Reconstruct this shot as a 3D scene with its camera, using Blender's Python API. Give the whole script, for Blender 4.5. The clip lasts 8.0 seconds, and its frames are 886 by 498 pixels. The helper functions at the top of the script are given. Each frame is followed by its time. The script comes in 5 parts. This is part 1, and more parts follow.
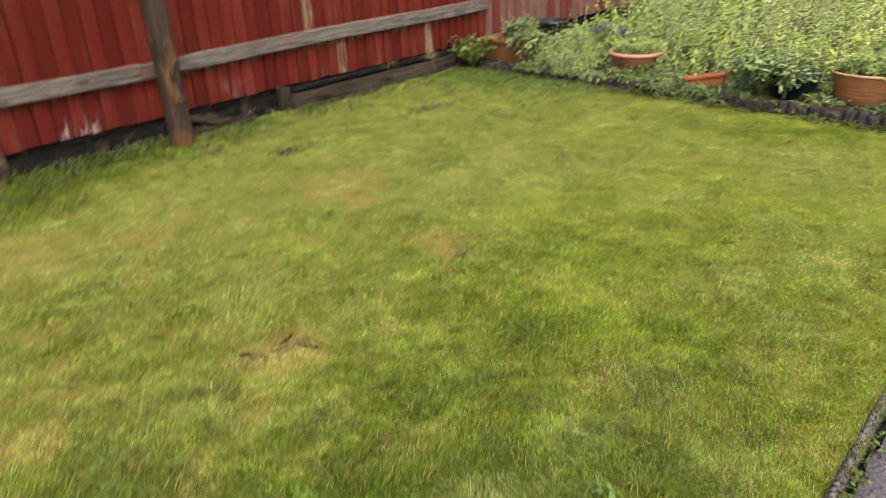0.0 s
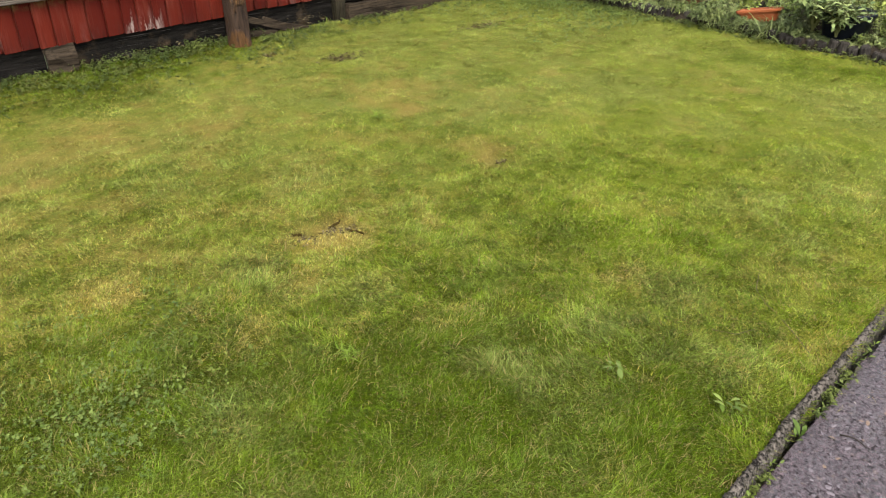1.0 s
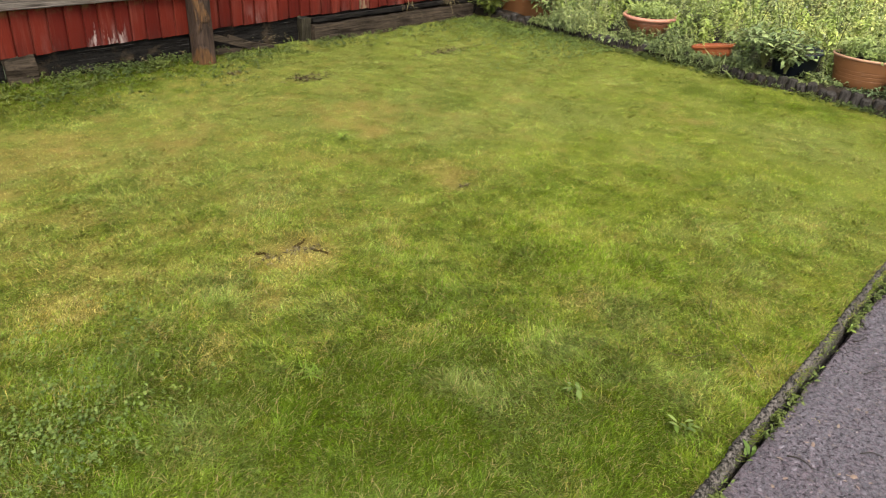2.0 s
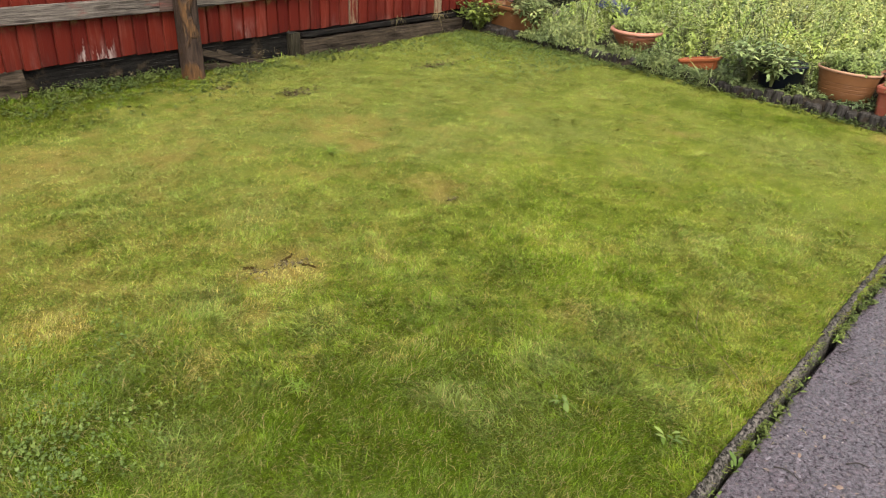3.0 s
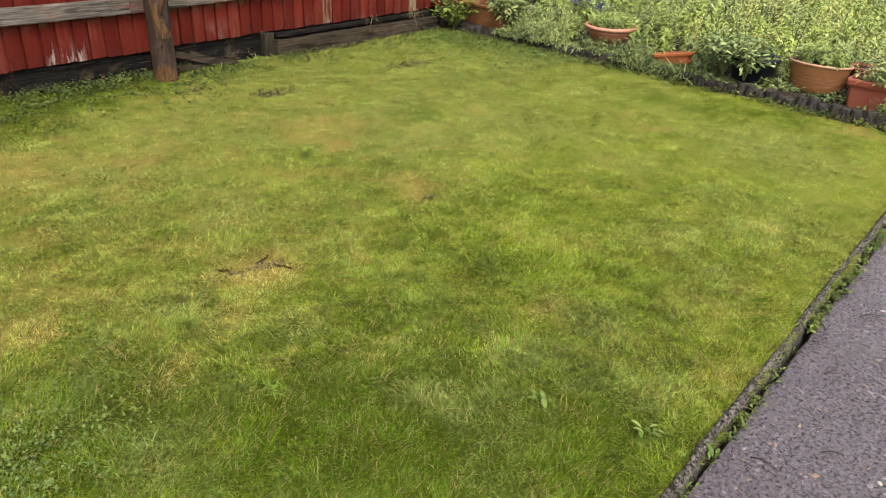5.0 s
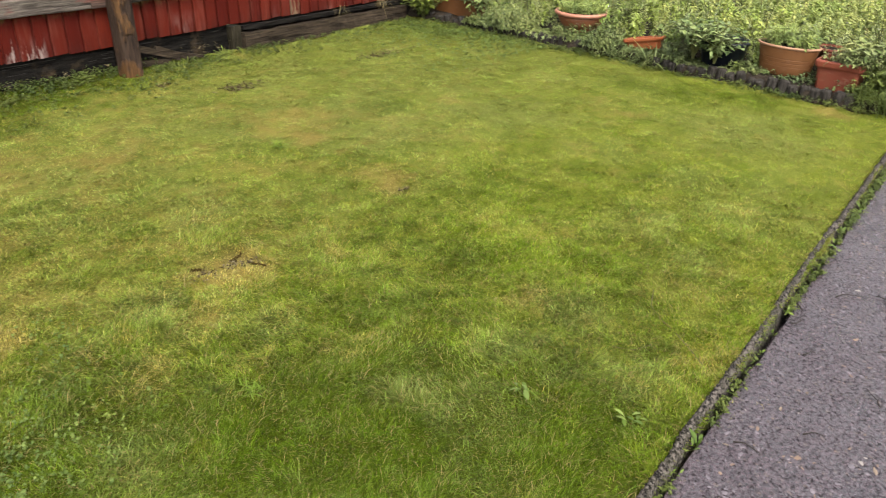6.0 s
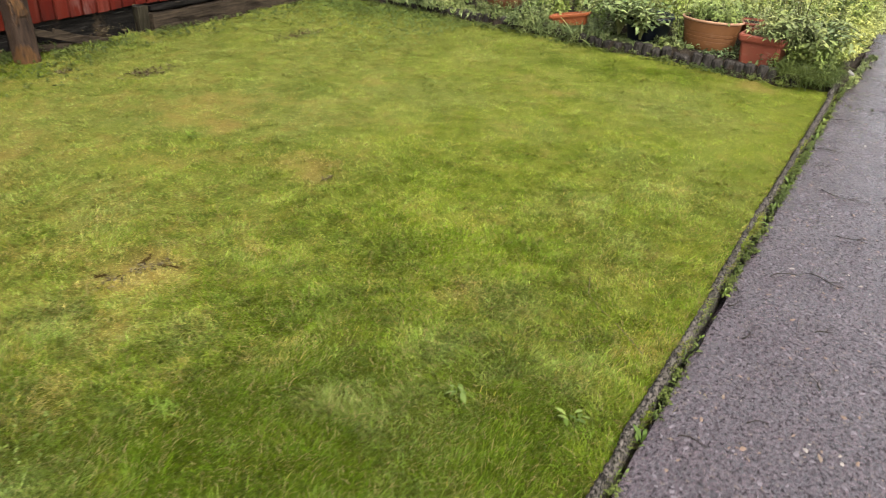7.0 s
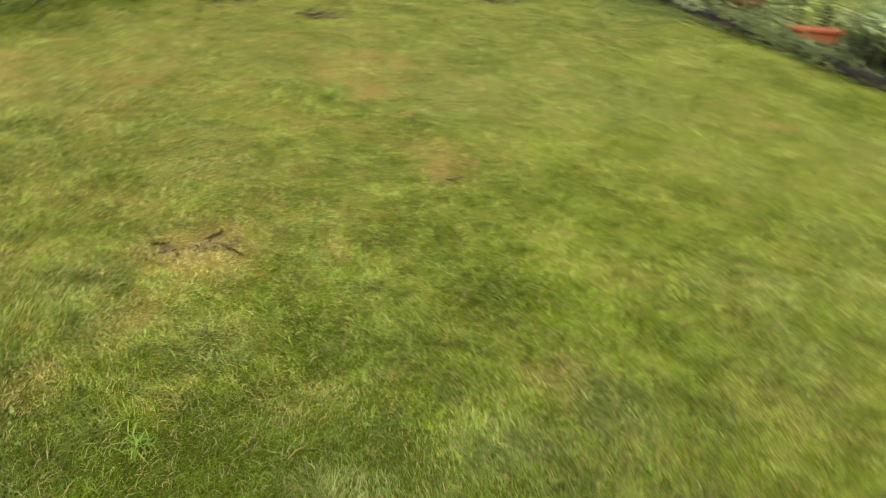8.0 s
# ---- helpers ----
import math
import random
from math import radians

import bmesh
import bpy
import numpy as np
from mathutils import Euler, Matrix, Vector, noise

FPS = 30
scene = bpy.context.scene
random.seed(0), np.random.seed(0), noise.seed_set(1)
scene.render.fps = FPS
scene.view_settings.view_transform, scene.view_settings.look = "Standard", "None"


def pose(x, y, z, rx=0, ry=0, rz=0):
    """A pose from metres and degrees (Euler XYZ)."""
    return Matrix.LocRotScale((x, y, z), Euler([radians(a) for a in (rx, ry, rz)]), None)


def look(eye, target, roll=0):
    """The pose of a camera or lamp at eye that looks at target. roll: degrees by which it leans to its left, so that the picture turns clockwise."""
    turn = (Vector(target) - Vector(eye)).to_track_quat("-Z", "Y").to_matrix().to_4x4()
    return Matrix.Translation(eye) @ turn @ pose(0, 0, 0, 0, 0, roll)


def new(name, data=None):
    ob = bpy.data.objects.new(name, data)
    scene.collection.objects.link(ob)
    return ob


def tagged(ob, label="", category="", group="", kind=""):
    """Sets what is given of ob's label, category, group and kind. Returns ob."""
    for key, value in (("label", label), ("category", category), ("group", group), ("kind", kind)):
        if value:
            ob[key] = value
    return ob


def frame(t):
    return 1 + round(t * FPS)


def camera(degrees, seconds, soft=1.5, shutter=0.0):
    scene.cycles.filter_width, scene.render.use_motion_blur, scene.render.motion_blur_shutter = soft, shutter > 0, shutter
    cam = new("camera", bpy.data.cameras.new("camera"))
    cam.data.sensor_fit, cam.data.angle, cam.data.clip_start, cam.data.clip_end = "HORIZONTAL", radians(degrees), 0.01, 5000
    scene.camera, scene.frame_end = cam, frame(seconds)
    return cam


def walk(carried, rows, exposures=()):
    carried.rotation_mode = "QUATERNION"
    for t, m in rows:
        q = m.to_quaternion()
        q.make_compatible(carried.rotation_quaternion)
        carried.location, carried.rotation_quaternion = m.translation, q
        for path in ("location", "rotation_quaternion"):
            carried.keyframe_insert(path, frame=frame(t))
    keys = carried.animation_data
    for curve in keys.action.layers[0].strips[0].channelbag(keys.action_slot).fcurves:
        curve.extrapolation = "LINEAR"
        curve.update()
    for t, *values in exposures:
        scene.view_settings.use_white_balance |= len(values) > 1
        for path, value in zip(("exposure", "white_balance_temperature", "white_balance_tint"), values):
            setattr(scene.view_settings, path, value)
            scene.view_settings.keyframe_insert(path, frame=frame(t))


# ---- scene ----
cam = camera(60.4, 8.0, soft=1.0, shutter=0.55)
PATH = [
    (0, (0.107, -5.005, 1.457), (1.384, -3.714, 0.62), -3.0),
    (0.2, (0.062, -5.041, 1.448), (1.309, -3.747, 0.571), -0.8),
    (0.3, (0.039, -5.061, 1.442), (1.292, -3.779, 0.556), 0.3),
    (0.5, (-0.001, -5.098, 1.436), (1.196, -3.795, 0.503), 0.3),
    (0.7, (-0.036, -5.132, 1.435), (1.097, -3.801, 0.464), -0.6),
    (1, (-0.078, -5.173, 1.441), (1.073, -3.875, 0.446), -0.2),
    (1.2, (-0.102, -5.182, 1.445), (1.055, -3.882, 0.46), -0.2),
    (1.5, (-0.124, -5.181, 1.453), (1.086, -3.916, 0.486), 1.6),
    (3, (-0.111, -5.2, 1.466), (1.164, -3.959, 0.554), 2.6),
    (3.5, (-0.108, -5.207, 1.467), (1.169, -3.961, 0.563), 2.1),
    (4, (-0.102, -5.213, 1.465), (1.191, -3.982, 0.566), 2.1),
    (4.5, (-0.099, -5.212, 1.463), (1.205, -3.995, 0.558), 2.1),
    (6, (-0.071, -5.184, 1.454), (1.272, -4.034, 0.519), 1.5),
    (6.5, (-0.05, -5.144, 1.445), (1.345, -4.068, 0.497), 0.8),
    (7, (0.062, -5.098, 1.424), (1.494, -4.102, 0.446), 2.1),
    (7.2, (0.171, -5.07, 1.416), (1.581, -4.061, 0.42), 2.9),
    (7.3, (0.237, -5.054, 1.412), (1.629, -4.031, 0.405), 2.9),
    (7.5, (0.368, -5.014, 1.402), (1.701, -3.93, 0.378), 4.0),
    (7.7, (0.493, -4.952, 1.383), (1.74, -3.815, 0.309), 4.7),
    (7.8, (0.555, -4.916, 1.372), (1.748, -3.723, 0.298), 5.4),
    (8, (0.679, -4.847, 1.351), (1.752, -3.555, 0.266), 7.7),
]
walk(cam, [(t, look(eye, target, roll)) for t, eye, target, roll in PATH], exposures=((0, 1.9), (7.2, 1.9), (8, 1.8)))

# ---- daylight: overcast sky and a broad, weak sun ----
SUN_HEIGHT, SUN_TURN = radians(55), radians(215)
world = bpy.data.worlds.new("overcast_sky")
scene.world = world
world.use_nodes = True
wt = world.node_tree
wt.nodes.clear()
sky = wt.nodes.new("ShaderNodeTexSky")
sky.sky_type, sky.sun_disc = "NISHITA", False
sky.sun_elevation, sky.sun_rotation = SUN_HEIGHT, SUN_TURN
sky.air_density, sky.dust_density, sky.ozone_density = 1.0, 4.0, 1.0
grey = wt.nodes.new("ShaderNodeHueSaturation")
grey.inputs["Saturation"].default_value = 0.25
backg = wt.nodes.new("ShaderNodeBackground")
backg.inputs["Strength"].default_value = 0.15
wout = wt.nodes.new("ShaderNodeOutputWorld")
wt.links.new(sky.outputs["Color"], grey.inputs["Color"])
wt.links.new(grey.outputs["Color"], backg.inputs["Color"])
wt.links.new(backg.outputs["Background"], wout.inputs["Surface"])

sun_data = bpy.data.lights.new("sun", "SUN")
sun_data.energy, sun_data.angle, sun_data.color = 1.1, radians(25), (1.0, 0.96, 0.9)
sun = new("sun", sun_data)
sun.matrix_world = look((math.sin(SUN_TURN) * math.cos(SUN_HEIGHT) * 20, math.cos(SUN_TURN) * math.cos(SUN_HEIGHT) * 20, math.sin(SUN_HEIGHT) * 20), (0, 0, 0))


# ---- small tools ----
class Nodes:
    """A node material under construction."""

    def __init__(self, name):
        self.mat = bpy.data.materials.new(name)
        self.mat.use_nodes = True
        self.tree = self.mat.node_tree
        self.tree.nodes.clear()
        self.out = self.add("ShaderNodeOutputMaterial")

    def add(self, kind, **inputs):
        node = self.tree.nodes.new(kind)
        for key, value in inputs.items():
            self.put(node, key.replace("_", " "), value)
        return node

    def put(self, node, key, value):
        sock = node.inputs[int(key)] if key.isdigit() else node.inputs[key]
        if isinstance(value, bpy.types.NodeSocket):
            self.tree.links.new(value, sock)
        elif isinstance(value, tuple) and len(value) == 3 and sock.type == "RGBA":
            sock.default_value = (*value, 1)
        else:
            sock.default_value = value

    def where(self, stretch=(1, 1, 1)):
        m = self.add("ShaderNodeMapping", Vector=self.add("ShaderNodeNewGeometry").outputs["Position"], Scale=stretch)
        return m.outputs["Vector"]

    def local(self, stretch=(1, 1, 1)):
        m = self.add("ShaderNodeMapping", Vector=self.add("ShaderNodeTexCoord").outputs["Object"], Scale=stretch)
        return m.outputs["Vector"]

    def noise(self, vector, scale, detail=4.0, rough=0.6):
        n = self.add("ShaderNodeTexNoise", Vector=vector, Scale=scale, Detail=detail, Roughness=rough)
        return n.outputs["Fac"]

    def cells(self, vector, scale, feature="F1"):
        n = self.add("ShaderNodeTexVoronoi", Vector=vector, Scale=scale)
        n.feature = feature
        return n

    def span(self, value, lo, hi, a=0.0, b=1.0):
        n = self.add("ShaderNodeMapRange")
        for k, v in enumerate((value, lo, hi, a, b)):
            self.put(n, str(k), v)
        return n.outputs[0]

    def mix(self, fac, a, b, how="MIX"):
        n = self.add("ShaderNodeMix")
        n.data_type, n.blend_type = "RGBA", how
        self.put(n, "0", fac)
        self.put(n, "6", a)
        self.put(n, "7", b)
        return n.outputs[2]

    def math(self, how, a, b=0.5):
        n = self.add("ShaderNodeMath")
        n.operation = how
        self.put(n, "0", a)
        self.put(n, "1", b)
        return n.outputs[0]

    def attr(self, name):
        n = self.add("ShaderNodeAttribute")
        n.attribute_name = name
        return n.outputs["Fac"]

    def island(self):
        return self.add("ShaderNodeNewGeometry").outputs["Random Per Island"]

    def chance(self):
        return self.add("ShaderNodeObjectInfo").outputs["Random"]

    def bump(self, height, strength, distance=0.01):
        return self.add("ShaderNodeBump", Height=height, Strength=strength, Distance=distance).outputs["Normal"]

    def surface(self, color, rough=0.7, normal=None, translucent=0.0, **more):
        p = self.add("ShaderNodeBsdfPrincipled", Base_Color=color, Roughness=rough)
        for key, value in more.items():
            self.put(p, key.replace("_", " "), value)
        if normal is not None:
            self.put(p, "Normal", normal)
        shader = p.outputs["BSDF"]
        if translucent:
            t = self.add("ShaderNodeBsdfTranslucent", Color=color)
            m = self.add("ShaderNodeMixShader")
            self.put(m, "0", translucent)
            self.put(m, "1", shader)
            self.put(m, "2", t.outputs["BSDF"])
            shader = m.outputs["Shader"]
        self.tree.links.new(shader, self.out.inputs["Surface"])
        return self.mat


def make(name, bm, material, smooth=False):
    """One mesh object from a bmesh, which is freed."""
    data = bpy.data.meshes.new(name)
    bmesh.ops.recalc_face_normals(bm, faces=bm.faces)
    bm.to_mesh(data)
    bm.free()
    data.materials.append(material)
    if smooth:
        data.shade_smooth()
    return new(name, data)


def part(name, bm, material, parent, label="", smooth=False):
    ob = make(name, bm, material, smooth)
    ob.parent = parent
    return tagged(ob, label)


def empty(name, x, y, z, rz=0.0):
    ob = new(name)
    ob.matrix_basis = pose(x, y, z, 0, 0, rz)
    return ob


def share(name, data, parent, m, label=""):
    """A piece that shares its mesh with others alike."""
    ob = new(name, data)
    ob.parent = parent
    ob.matrix_basis = m
    return tagged(ob, label)


def sheet(name, verts, faces, material, fields=None, smooth=False):
    """A mesh object from arrays: verts (n, 3), faces a list of (m, k) index arrays, fields {name: one number a vertex}."""
    data = bpy.data.meshes.new(name)
    flat = np.concatenate([f.ravel() for f in faces]).astype(np.int32)
    sizes = np.concatenate([np.full(len(f), f.shape[1]) for f in faces])
    starts = np.concatenate([[0], np.cumsum(sizes)[:-1]]).astype(np.int32)
    data.vertices.add(len(verts))
    data.vertices.foreach_set("co", np.asarray(verts, np.float32).ravel())
    data.loops.add(len(flat))
    data.loops.foreach_set("vertex_index", flat)
    data.polygons.add(len(starts))
    data.polygons.foreach_set("loop_start", starts)
    data.update(calc_edges=True)
    for key, values in (fields or {}).items():
        a = data.attributes.new(key, "FLOAT", "POINT")
        a.data.foreach_set("value", np.asarray(values, np.float32))
    data.materials.append(material)
    if smooth:
        data.shade_smooth()
    return new(name, data)


def box(bm, x0, x1, y0, y1, z0, z1, m=None):
    got = bmesh.ops.create_cube(bm, size=1)["verts"]
    for v in got:
        v.co = Vector(((x0, x1)[v.co.x > 0], (y0, y1)[v.co.y > 0], (z0, z1)[v.co.z > 0]))
        if m is not None:
            v.co = m @ v.co
    return got


def soften(bm, width, segments=2):
    bmesh.ops.bevel(bm, geom=bm.edges[:], offset=width, segments=segments, affect="EDGES", profile=0.6)


def jitter(bm, amount, scale=8.0, seed=0.0):
    for v in bm.verts:
        v.co += Vector(noise.noise_vector(v.co * scale + Vector((seed, seed * 2, 0)))) * amount


def lathe(bm, rings, n=40):
    """Turned body from (radius, height) rings; both ends closed."""
    loops = [[bm.verts.new((r * math.cos(k * math.tau / n), r * math.sin(k * math.tau / n), z)) for k in range(n)] for r, z in rings]
    for a, b in zip(loops, loops[1:]):
        for k in range(n):
            bm.faces.new((a[k], a[(k + 1) % n], b[(k + 1) % n], b[k]))
    bm.faces.new(loops[0][::-1])
    bm.faces.new(loops[-1])


def tube(bm, points, radius, n=6, taper=1.0):
    """A round stick along points, its end radius times taper."""
    loops = []
    for i, p in enumerate(points):
        p = Vector(p)
        way = (Vector(points[min(i + 1, len(points) - 1)]) - Vector(points[max(i - 1, 0)])).normalized()
        side = way.orthogonal().normalized()
        up = way.cross(side)
        r = radius * (1 + (taper - 1) * i / (len(points) - 1))
        loops.append([bm.verts.new(p + r * (side * math.cos(k * math.tau / n) + up * math.sin(k * math.tau / n))) for k in range(n)])
    for a, b in zip(loops, loops[1:]):
        for k in range(n):
            bm.faces.new((a[k], a[(k + 1) % n], b[(k + 1) % n], b[k]))
    bm.faces.new(loops[0][::-1])
    bm.faces.new(loops[-1])


LATTICE = np.random.RandomState(7).rand(6, 256, 256)


def value_noise(x, y, size, seed=0):
    """Smooth random field in 0 to 1 with bumps of the given size."""
    gx, gy = np.asarray(x) / size + 37.3 * seed, np.asarray(y) / size + 11.7 * seed
    ix, iy = np.floor(gx).astype(int), np.floor(gy).astype(int)
    fx, fy = gx - ix, gy - iy
    fx, fy = fx * fx * (3 - 2 * fx), fy * fy * (3 - 2 * fy)
    t = LATTICE[seed % 6]
    a, b = t[ix % 256, iy % 256], t[(ix + 1) % 256, iy % 256]
    c, d = t[ix % 256, (iy + 1) % 256], t[(ix + 1) % 256, (iy + 1) % 256]
    return (a * (1 - fx) + b * fx) * (1 - fy) + (c * (1 - fx) + d * fx) * fy


def fractal(x, y, size, seed=0, octaves=4, gain=0.55):
    total, weight, amp = 0.0, 0.0, 1.0
    for k in range(octaves):
        total, weight = total + amp * value_noise(x, y, size / 2**k, seed + k), weight + amp
        amp *= gain
    return total / weight


def spots(x, y, rows):
    """Sum of soft ragged spots: x, y, radius, weight."""
    out = np.zeros(np.shape(x))
    wob = 0.3 + 1.4 * fractal(x, y, 0.11, 3, 3, 0.7)
    for sx, sy, r, w in rows:
        out += w * np.exp(-((((x - sx) / r) ** 2 + ((y - sy) / r) ** 2) * wob) ** 1.3)
    return out


# ---- plan ----
FENCE_Y = 0.0
BED_X = 5.37
BOARD = 0.1


def kerb_y(x):
    return -4.667 + 0.0635 * (x - 1.32)


def bed_x(y):
    y = np.asarray(y)
    return BED_X + 0.06 / (1 + np.exp(-(y + 2.6) / 0.15)) + 0.012 * np.sin(y * 5.1)


def lawn_z(x, y):
    return 0.028 * (fractal(x, y, 0.9, 2, 3) - 0.5) + 0.026 * (fractal(x, y, 0.1, 1, 2) - 0.5) - 0.035 * DIRT_DIP(x, y)


# straw-coloured, rank green, greyish and bare places: x, y, radius, weight
DRY = [(1.3, -2.94, 0.16, 0.9), (2.37, -2.79, 0.11, 0.55), (2.42, -2.58, 0.15, 0.5), (2.57, -1.66, 0.3, 0.33), (2.47, -2.01, 0.1, 0.35), (1.04, -1.27, 0.22, 0.22), (0.83, -2.14, 0.09, 0.5),
       (0.5, -2.77, 0.13, 0.5), (1.6, -1.48, 0.25, 0.18), (0.63, -3.1, 0.09, 0.55), (0.79, -3.31, 0.08, 0.5), (1.7, -3.1, 0.06, 0.45), (1.31, -3.64, 0.11, 0.5), (1.93, -3.87, 0.1, 0.45),
       (4.13, -2.98, 0.24, 0.3), (5.14, -3.95, 0.16, 0.6), (2.03, -4.48, 0.12, 0.5), (2.43, -4.29, 0.09, 0.4), (1.04, -3.18, 0.09, 0.4)]
LUSH = [(4.86, -2.69, 0.2, 0.4), (4.83, -3.11, 0.2, 0.5), (5.04, -3.48, 0.19, 0.45), (3.25, -1.88, 0.18, 0.5), (2.2, -1.99, 0.17, 0.45), (1.01, -1.84, 0.18, 0.35), (0.88, -2.23, 0.06, 0.6),
        (0.57, -3.2, 0.13, 0.8), (0.97, -3.77, 0.15, 0.75), (1.37, -3.87, 0.14, 0.55), (2.01, -3.57, 0.11, 0.5), (1.5, -3.55, 0.11, 0.5), (2.62, -3.16, 0.17, 0.4), (0.98, -3.02, 0.12, 0.4),
        (0.62, -3.55, 0.1, 0.4), (1.06, -4.04, 0.16, 0.5), (0.8, -3.95, 0.13, 0.5), (2.35, -3.88, 0.12, 0.35), (0.63, -3.08, 0.1, 0.4)]
PALE = [(2.84, -3.9, 0.16, 0.6), (2.64, -4.2, 0.13, 0.55), (1.99, -4.06, 0.16, 0.5), (1.82, -4.38, 0.18, 0.55), (1.63, -4.01, 0.14, 0.45), (1.28, -4.19, 0.18, 0.25), (1.25, -3.94, 0.08, 0.55),
        (3.65, -2.56, 0.33, 0.35), (1.19, -3.34, 0.1, 0.5), (0.96, -2.98, 0.12, 0.3), (1.54, -2.43, 0.14, 0.35), (3.51, -3.28, 0.22, 0.35), (1.31, -0.7, 0.45, 0.3), (4.4, -3.7, 0.5, 0.45), (3.3, -4.15, 0.4, 0.45), (3.0, -2.2, 0.5, 0.3), (0.54, -3.61, 0.11, 0.45)]
DIRT = [(1.385, -2.84, 0.045, 0.3), (1.425, -2.93, 0.04, 0.3), (1.23, -2.84, 0.05, 0.2), (2.85, -0.88, 0.085, 0.13),
        (4.14, -0.89, 0.1, 0.1), (2.35, -2.84, 0.05, 0.2), (2.48, -0.5, 0.06, 0.2), (1.48, -3.77, 0.05, 0.45), (1.3, -4.62, 0.09, 0.3)]
RANK = [(1.0, -0.2, 0.65, 0.95), (1.6, -0.1, 0.5, 0.9), (2.2, -0.04, 0.4, 0.8), (3.0, -0.1, 0.3, 0.7), (5.1, -0.6, 0.4, 0.5), (0.25, -3.4, 0.42, 1.0), (0.85, -4.0, 0.5, 1.0), (1.3, -4.1, 0.55, 0.8), (1.5, -4.55, 0.25, 0.5)]


def DIRT_DIP(x, y):
    return np.clip(spots(x, y, DIRT), 0, 1)


def dryness(x, y):
    d = 0.385 + 0.13 * np.clip((y + 3.2) / 1.3, -0.35, 1) + 0.12 * np.clip((2.4 - x) / 1.8, -1, 1) * np.clip((y + 3.6) / 1.2, 0.15, 1) + 0.3 * (fractal(x, y, 0.75, 1, 4, 0.7) - 0.5) + 0.12 * np.exp(-(y - kerb_y(x)) / 0.12) + 1.0 * (fractal(x, y, 0.12, 4, 4, 0.85) - 0.5)
    return np.clip(d + 0.75 * spots(x, y, DRY) - 0.35 * spots(x, y, LUSH) - 0.25 * spots(x, y, RANK), 0, 1)


def paleness(x, y):
    return np.clip(0.12 + 0.5 * np.clip((y + 3.4) / 1.8, 0, 1) + 0.6 * (fractal(x, y, 0.3, 5, 3, 0.6) - 0.5) + 0.5 * (fractal(x, y, 0.1, 2, 3, 0.8) - 0.5) + spots(x, y, PALE) - 0.9 * spots(x, y, RANK[:3]), 0, 1)


def lushness(x, y):
    damp = 0.45 + 0.55 * np.clip((3.4 - np.hypot(x - 0.6, (y + 4.6) * 1.1)) / 2.0, 0, 1)
    wild = 0.28 * (fractal(x, y, 0.3, 3, 3) - 0.5) + 1.0 * (fractal(x, y, 0.085, 5, 3, 0.85) - 0.5) + 0.2 * (fractal(x, y, 0.2, 0, 2) - 0.5)
    return np.clip(0.06 + 0.4 * damp + 0.2 * (fractal(x, y, 0.2, 4, 3) - 0.5) + damp * wild + 0.5 * spots(x, y, LUSH) + 0.5 * spots(x, y, RANK), 0, 1)


# ---- materials ----
def grass_colour(k, wobble):
    dry, pale, lush = k.attr("dry"), k.attr("pale"), k.attr("lush")
    base = k.mix(k.span(lush, 0.0, 0.5), (0.216, 0.25, 0.047), (0.128, 0.196, 0.016))
    base = k.mix(k.span(lush, 0.4, 1.0), base, (0.053, 0.089, 0.005))
    base = k.mix(k.math("MULTIPLY", pale, 0.55), base, (0.206, 0.238, 0.103))
    base = k.mix(k.span(dry, 0.46, 0.98), base, (0.285, 0.235, 0.082))
    return k.mix(1.0, base, wobble, "MULTIPLY")


def mat_blades():
    k = Nodes("grass_blade")
    r = k.island()
    wob = k.mix(k.math("POWER", r, 1.4), (0.42, 0.4, 0.28), (1.3, 1.25, 1.15))
    tone = k.mix(k.attr("tone"), (0.74, 0.66, 0.42), (1.1, 1.16, 1.12))
    col = grass_colour(k, k.mix(1.0, wob, tone, "MULTIPLY"))
    col = k.mix(k.span(k.math("FRACT", k.math("MULTIPLY", r, 17.3)), 0.9, 0.92), col, (0.165, 0.132, 0.05))
    return k.surface(col, 0.6, translucent=0.12, Specular_IOR_Level=0.03)


def mat_thatch():
    k = Nodes("lawn_thatch")
    p = k.where()
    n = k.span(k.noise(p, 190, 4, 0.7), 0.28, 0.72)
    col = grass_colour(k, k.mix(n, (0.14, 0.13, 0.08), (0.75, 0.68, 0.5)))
    # shade under thick grass put into the colour: near-black where lush
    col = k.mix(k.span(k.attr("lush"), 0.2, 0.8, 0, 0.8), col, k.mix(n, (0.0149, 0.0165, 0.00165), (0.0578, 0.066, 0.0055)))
    col = k.mix(k.attr("dirt"), col, k.mix(n, (0.0165, 0.011, 0.00385), (0.0715, 0.0523, 0.0248)))
    return k.surface(col, 0.9, k.bump(k.noise(p, 140, 4), 0.9, 0.01), Specular_IOR_Level=0.05)


def mat_soil():
    k = Nodes("soil")
    p = k.where()
    n = k.noise(p, 38, 6)
    return k.surface(k.mix(n, (0.0088, 0.0066, 0.0044), (0.033, 0.0248, 0.0165)), 0.95, k.bump(n, 1.0, 0.03), Specular_IOR_Level=0.1)


def mat_ground():
    k = Nodes("far_grass")
    p = k.where()
    col = k.mix(k.noise(p, 0.8, 5), (0.0495, 0.077, 0.0138), (0.11, 0.116, 0.0275))
    col = k.mix(k.noise(p, 60, 4), col, (0.033, 0.0495, 0.011))
    return k.surface(col, 0.9, k.bump(k.noise(p, 70, 4), 0.8, 0.03))


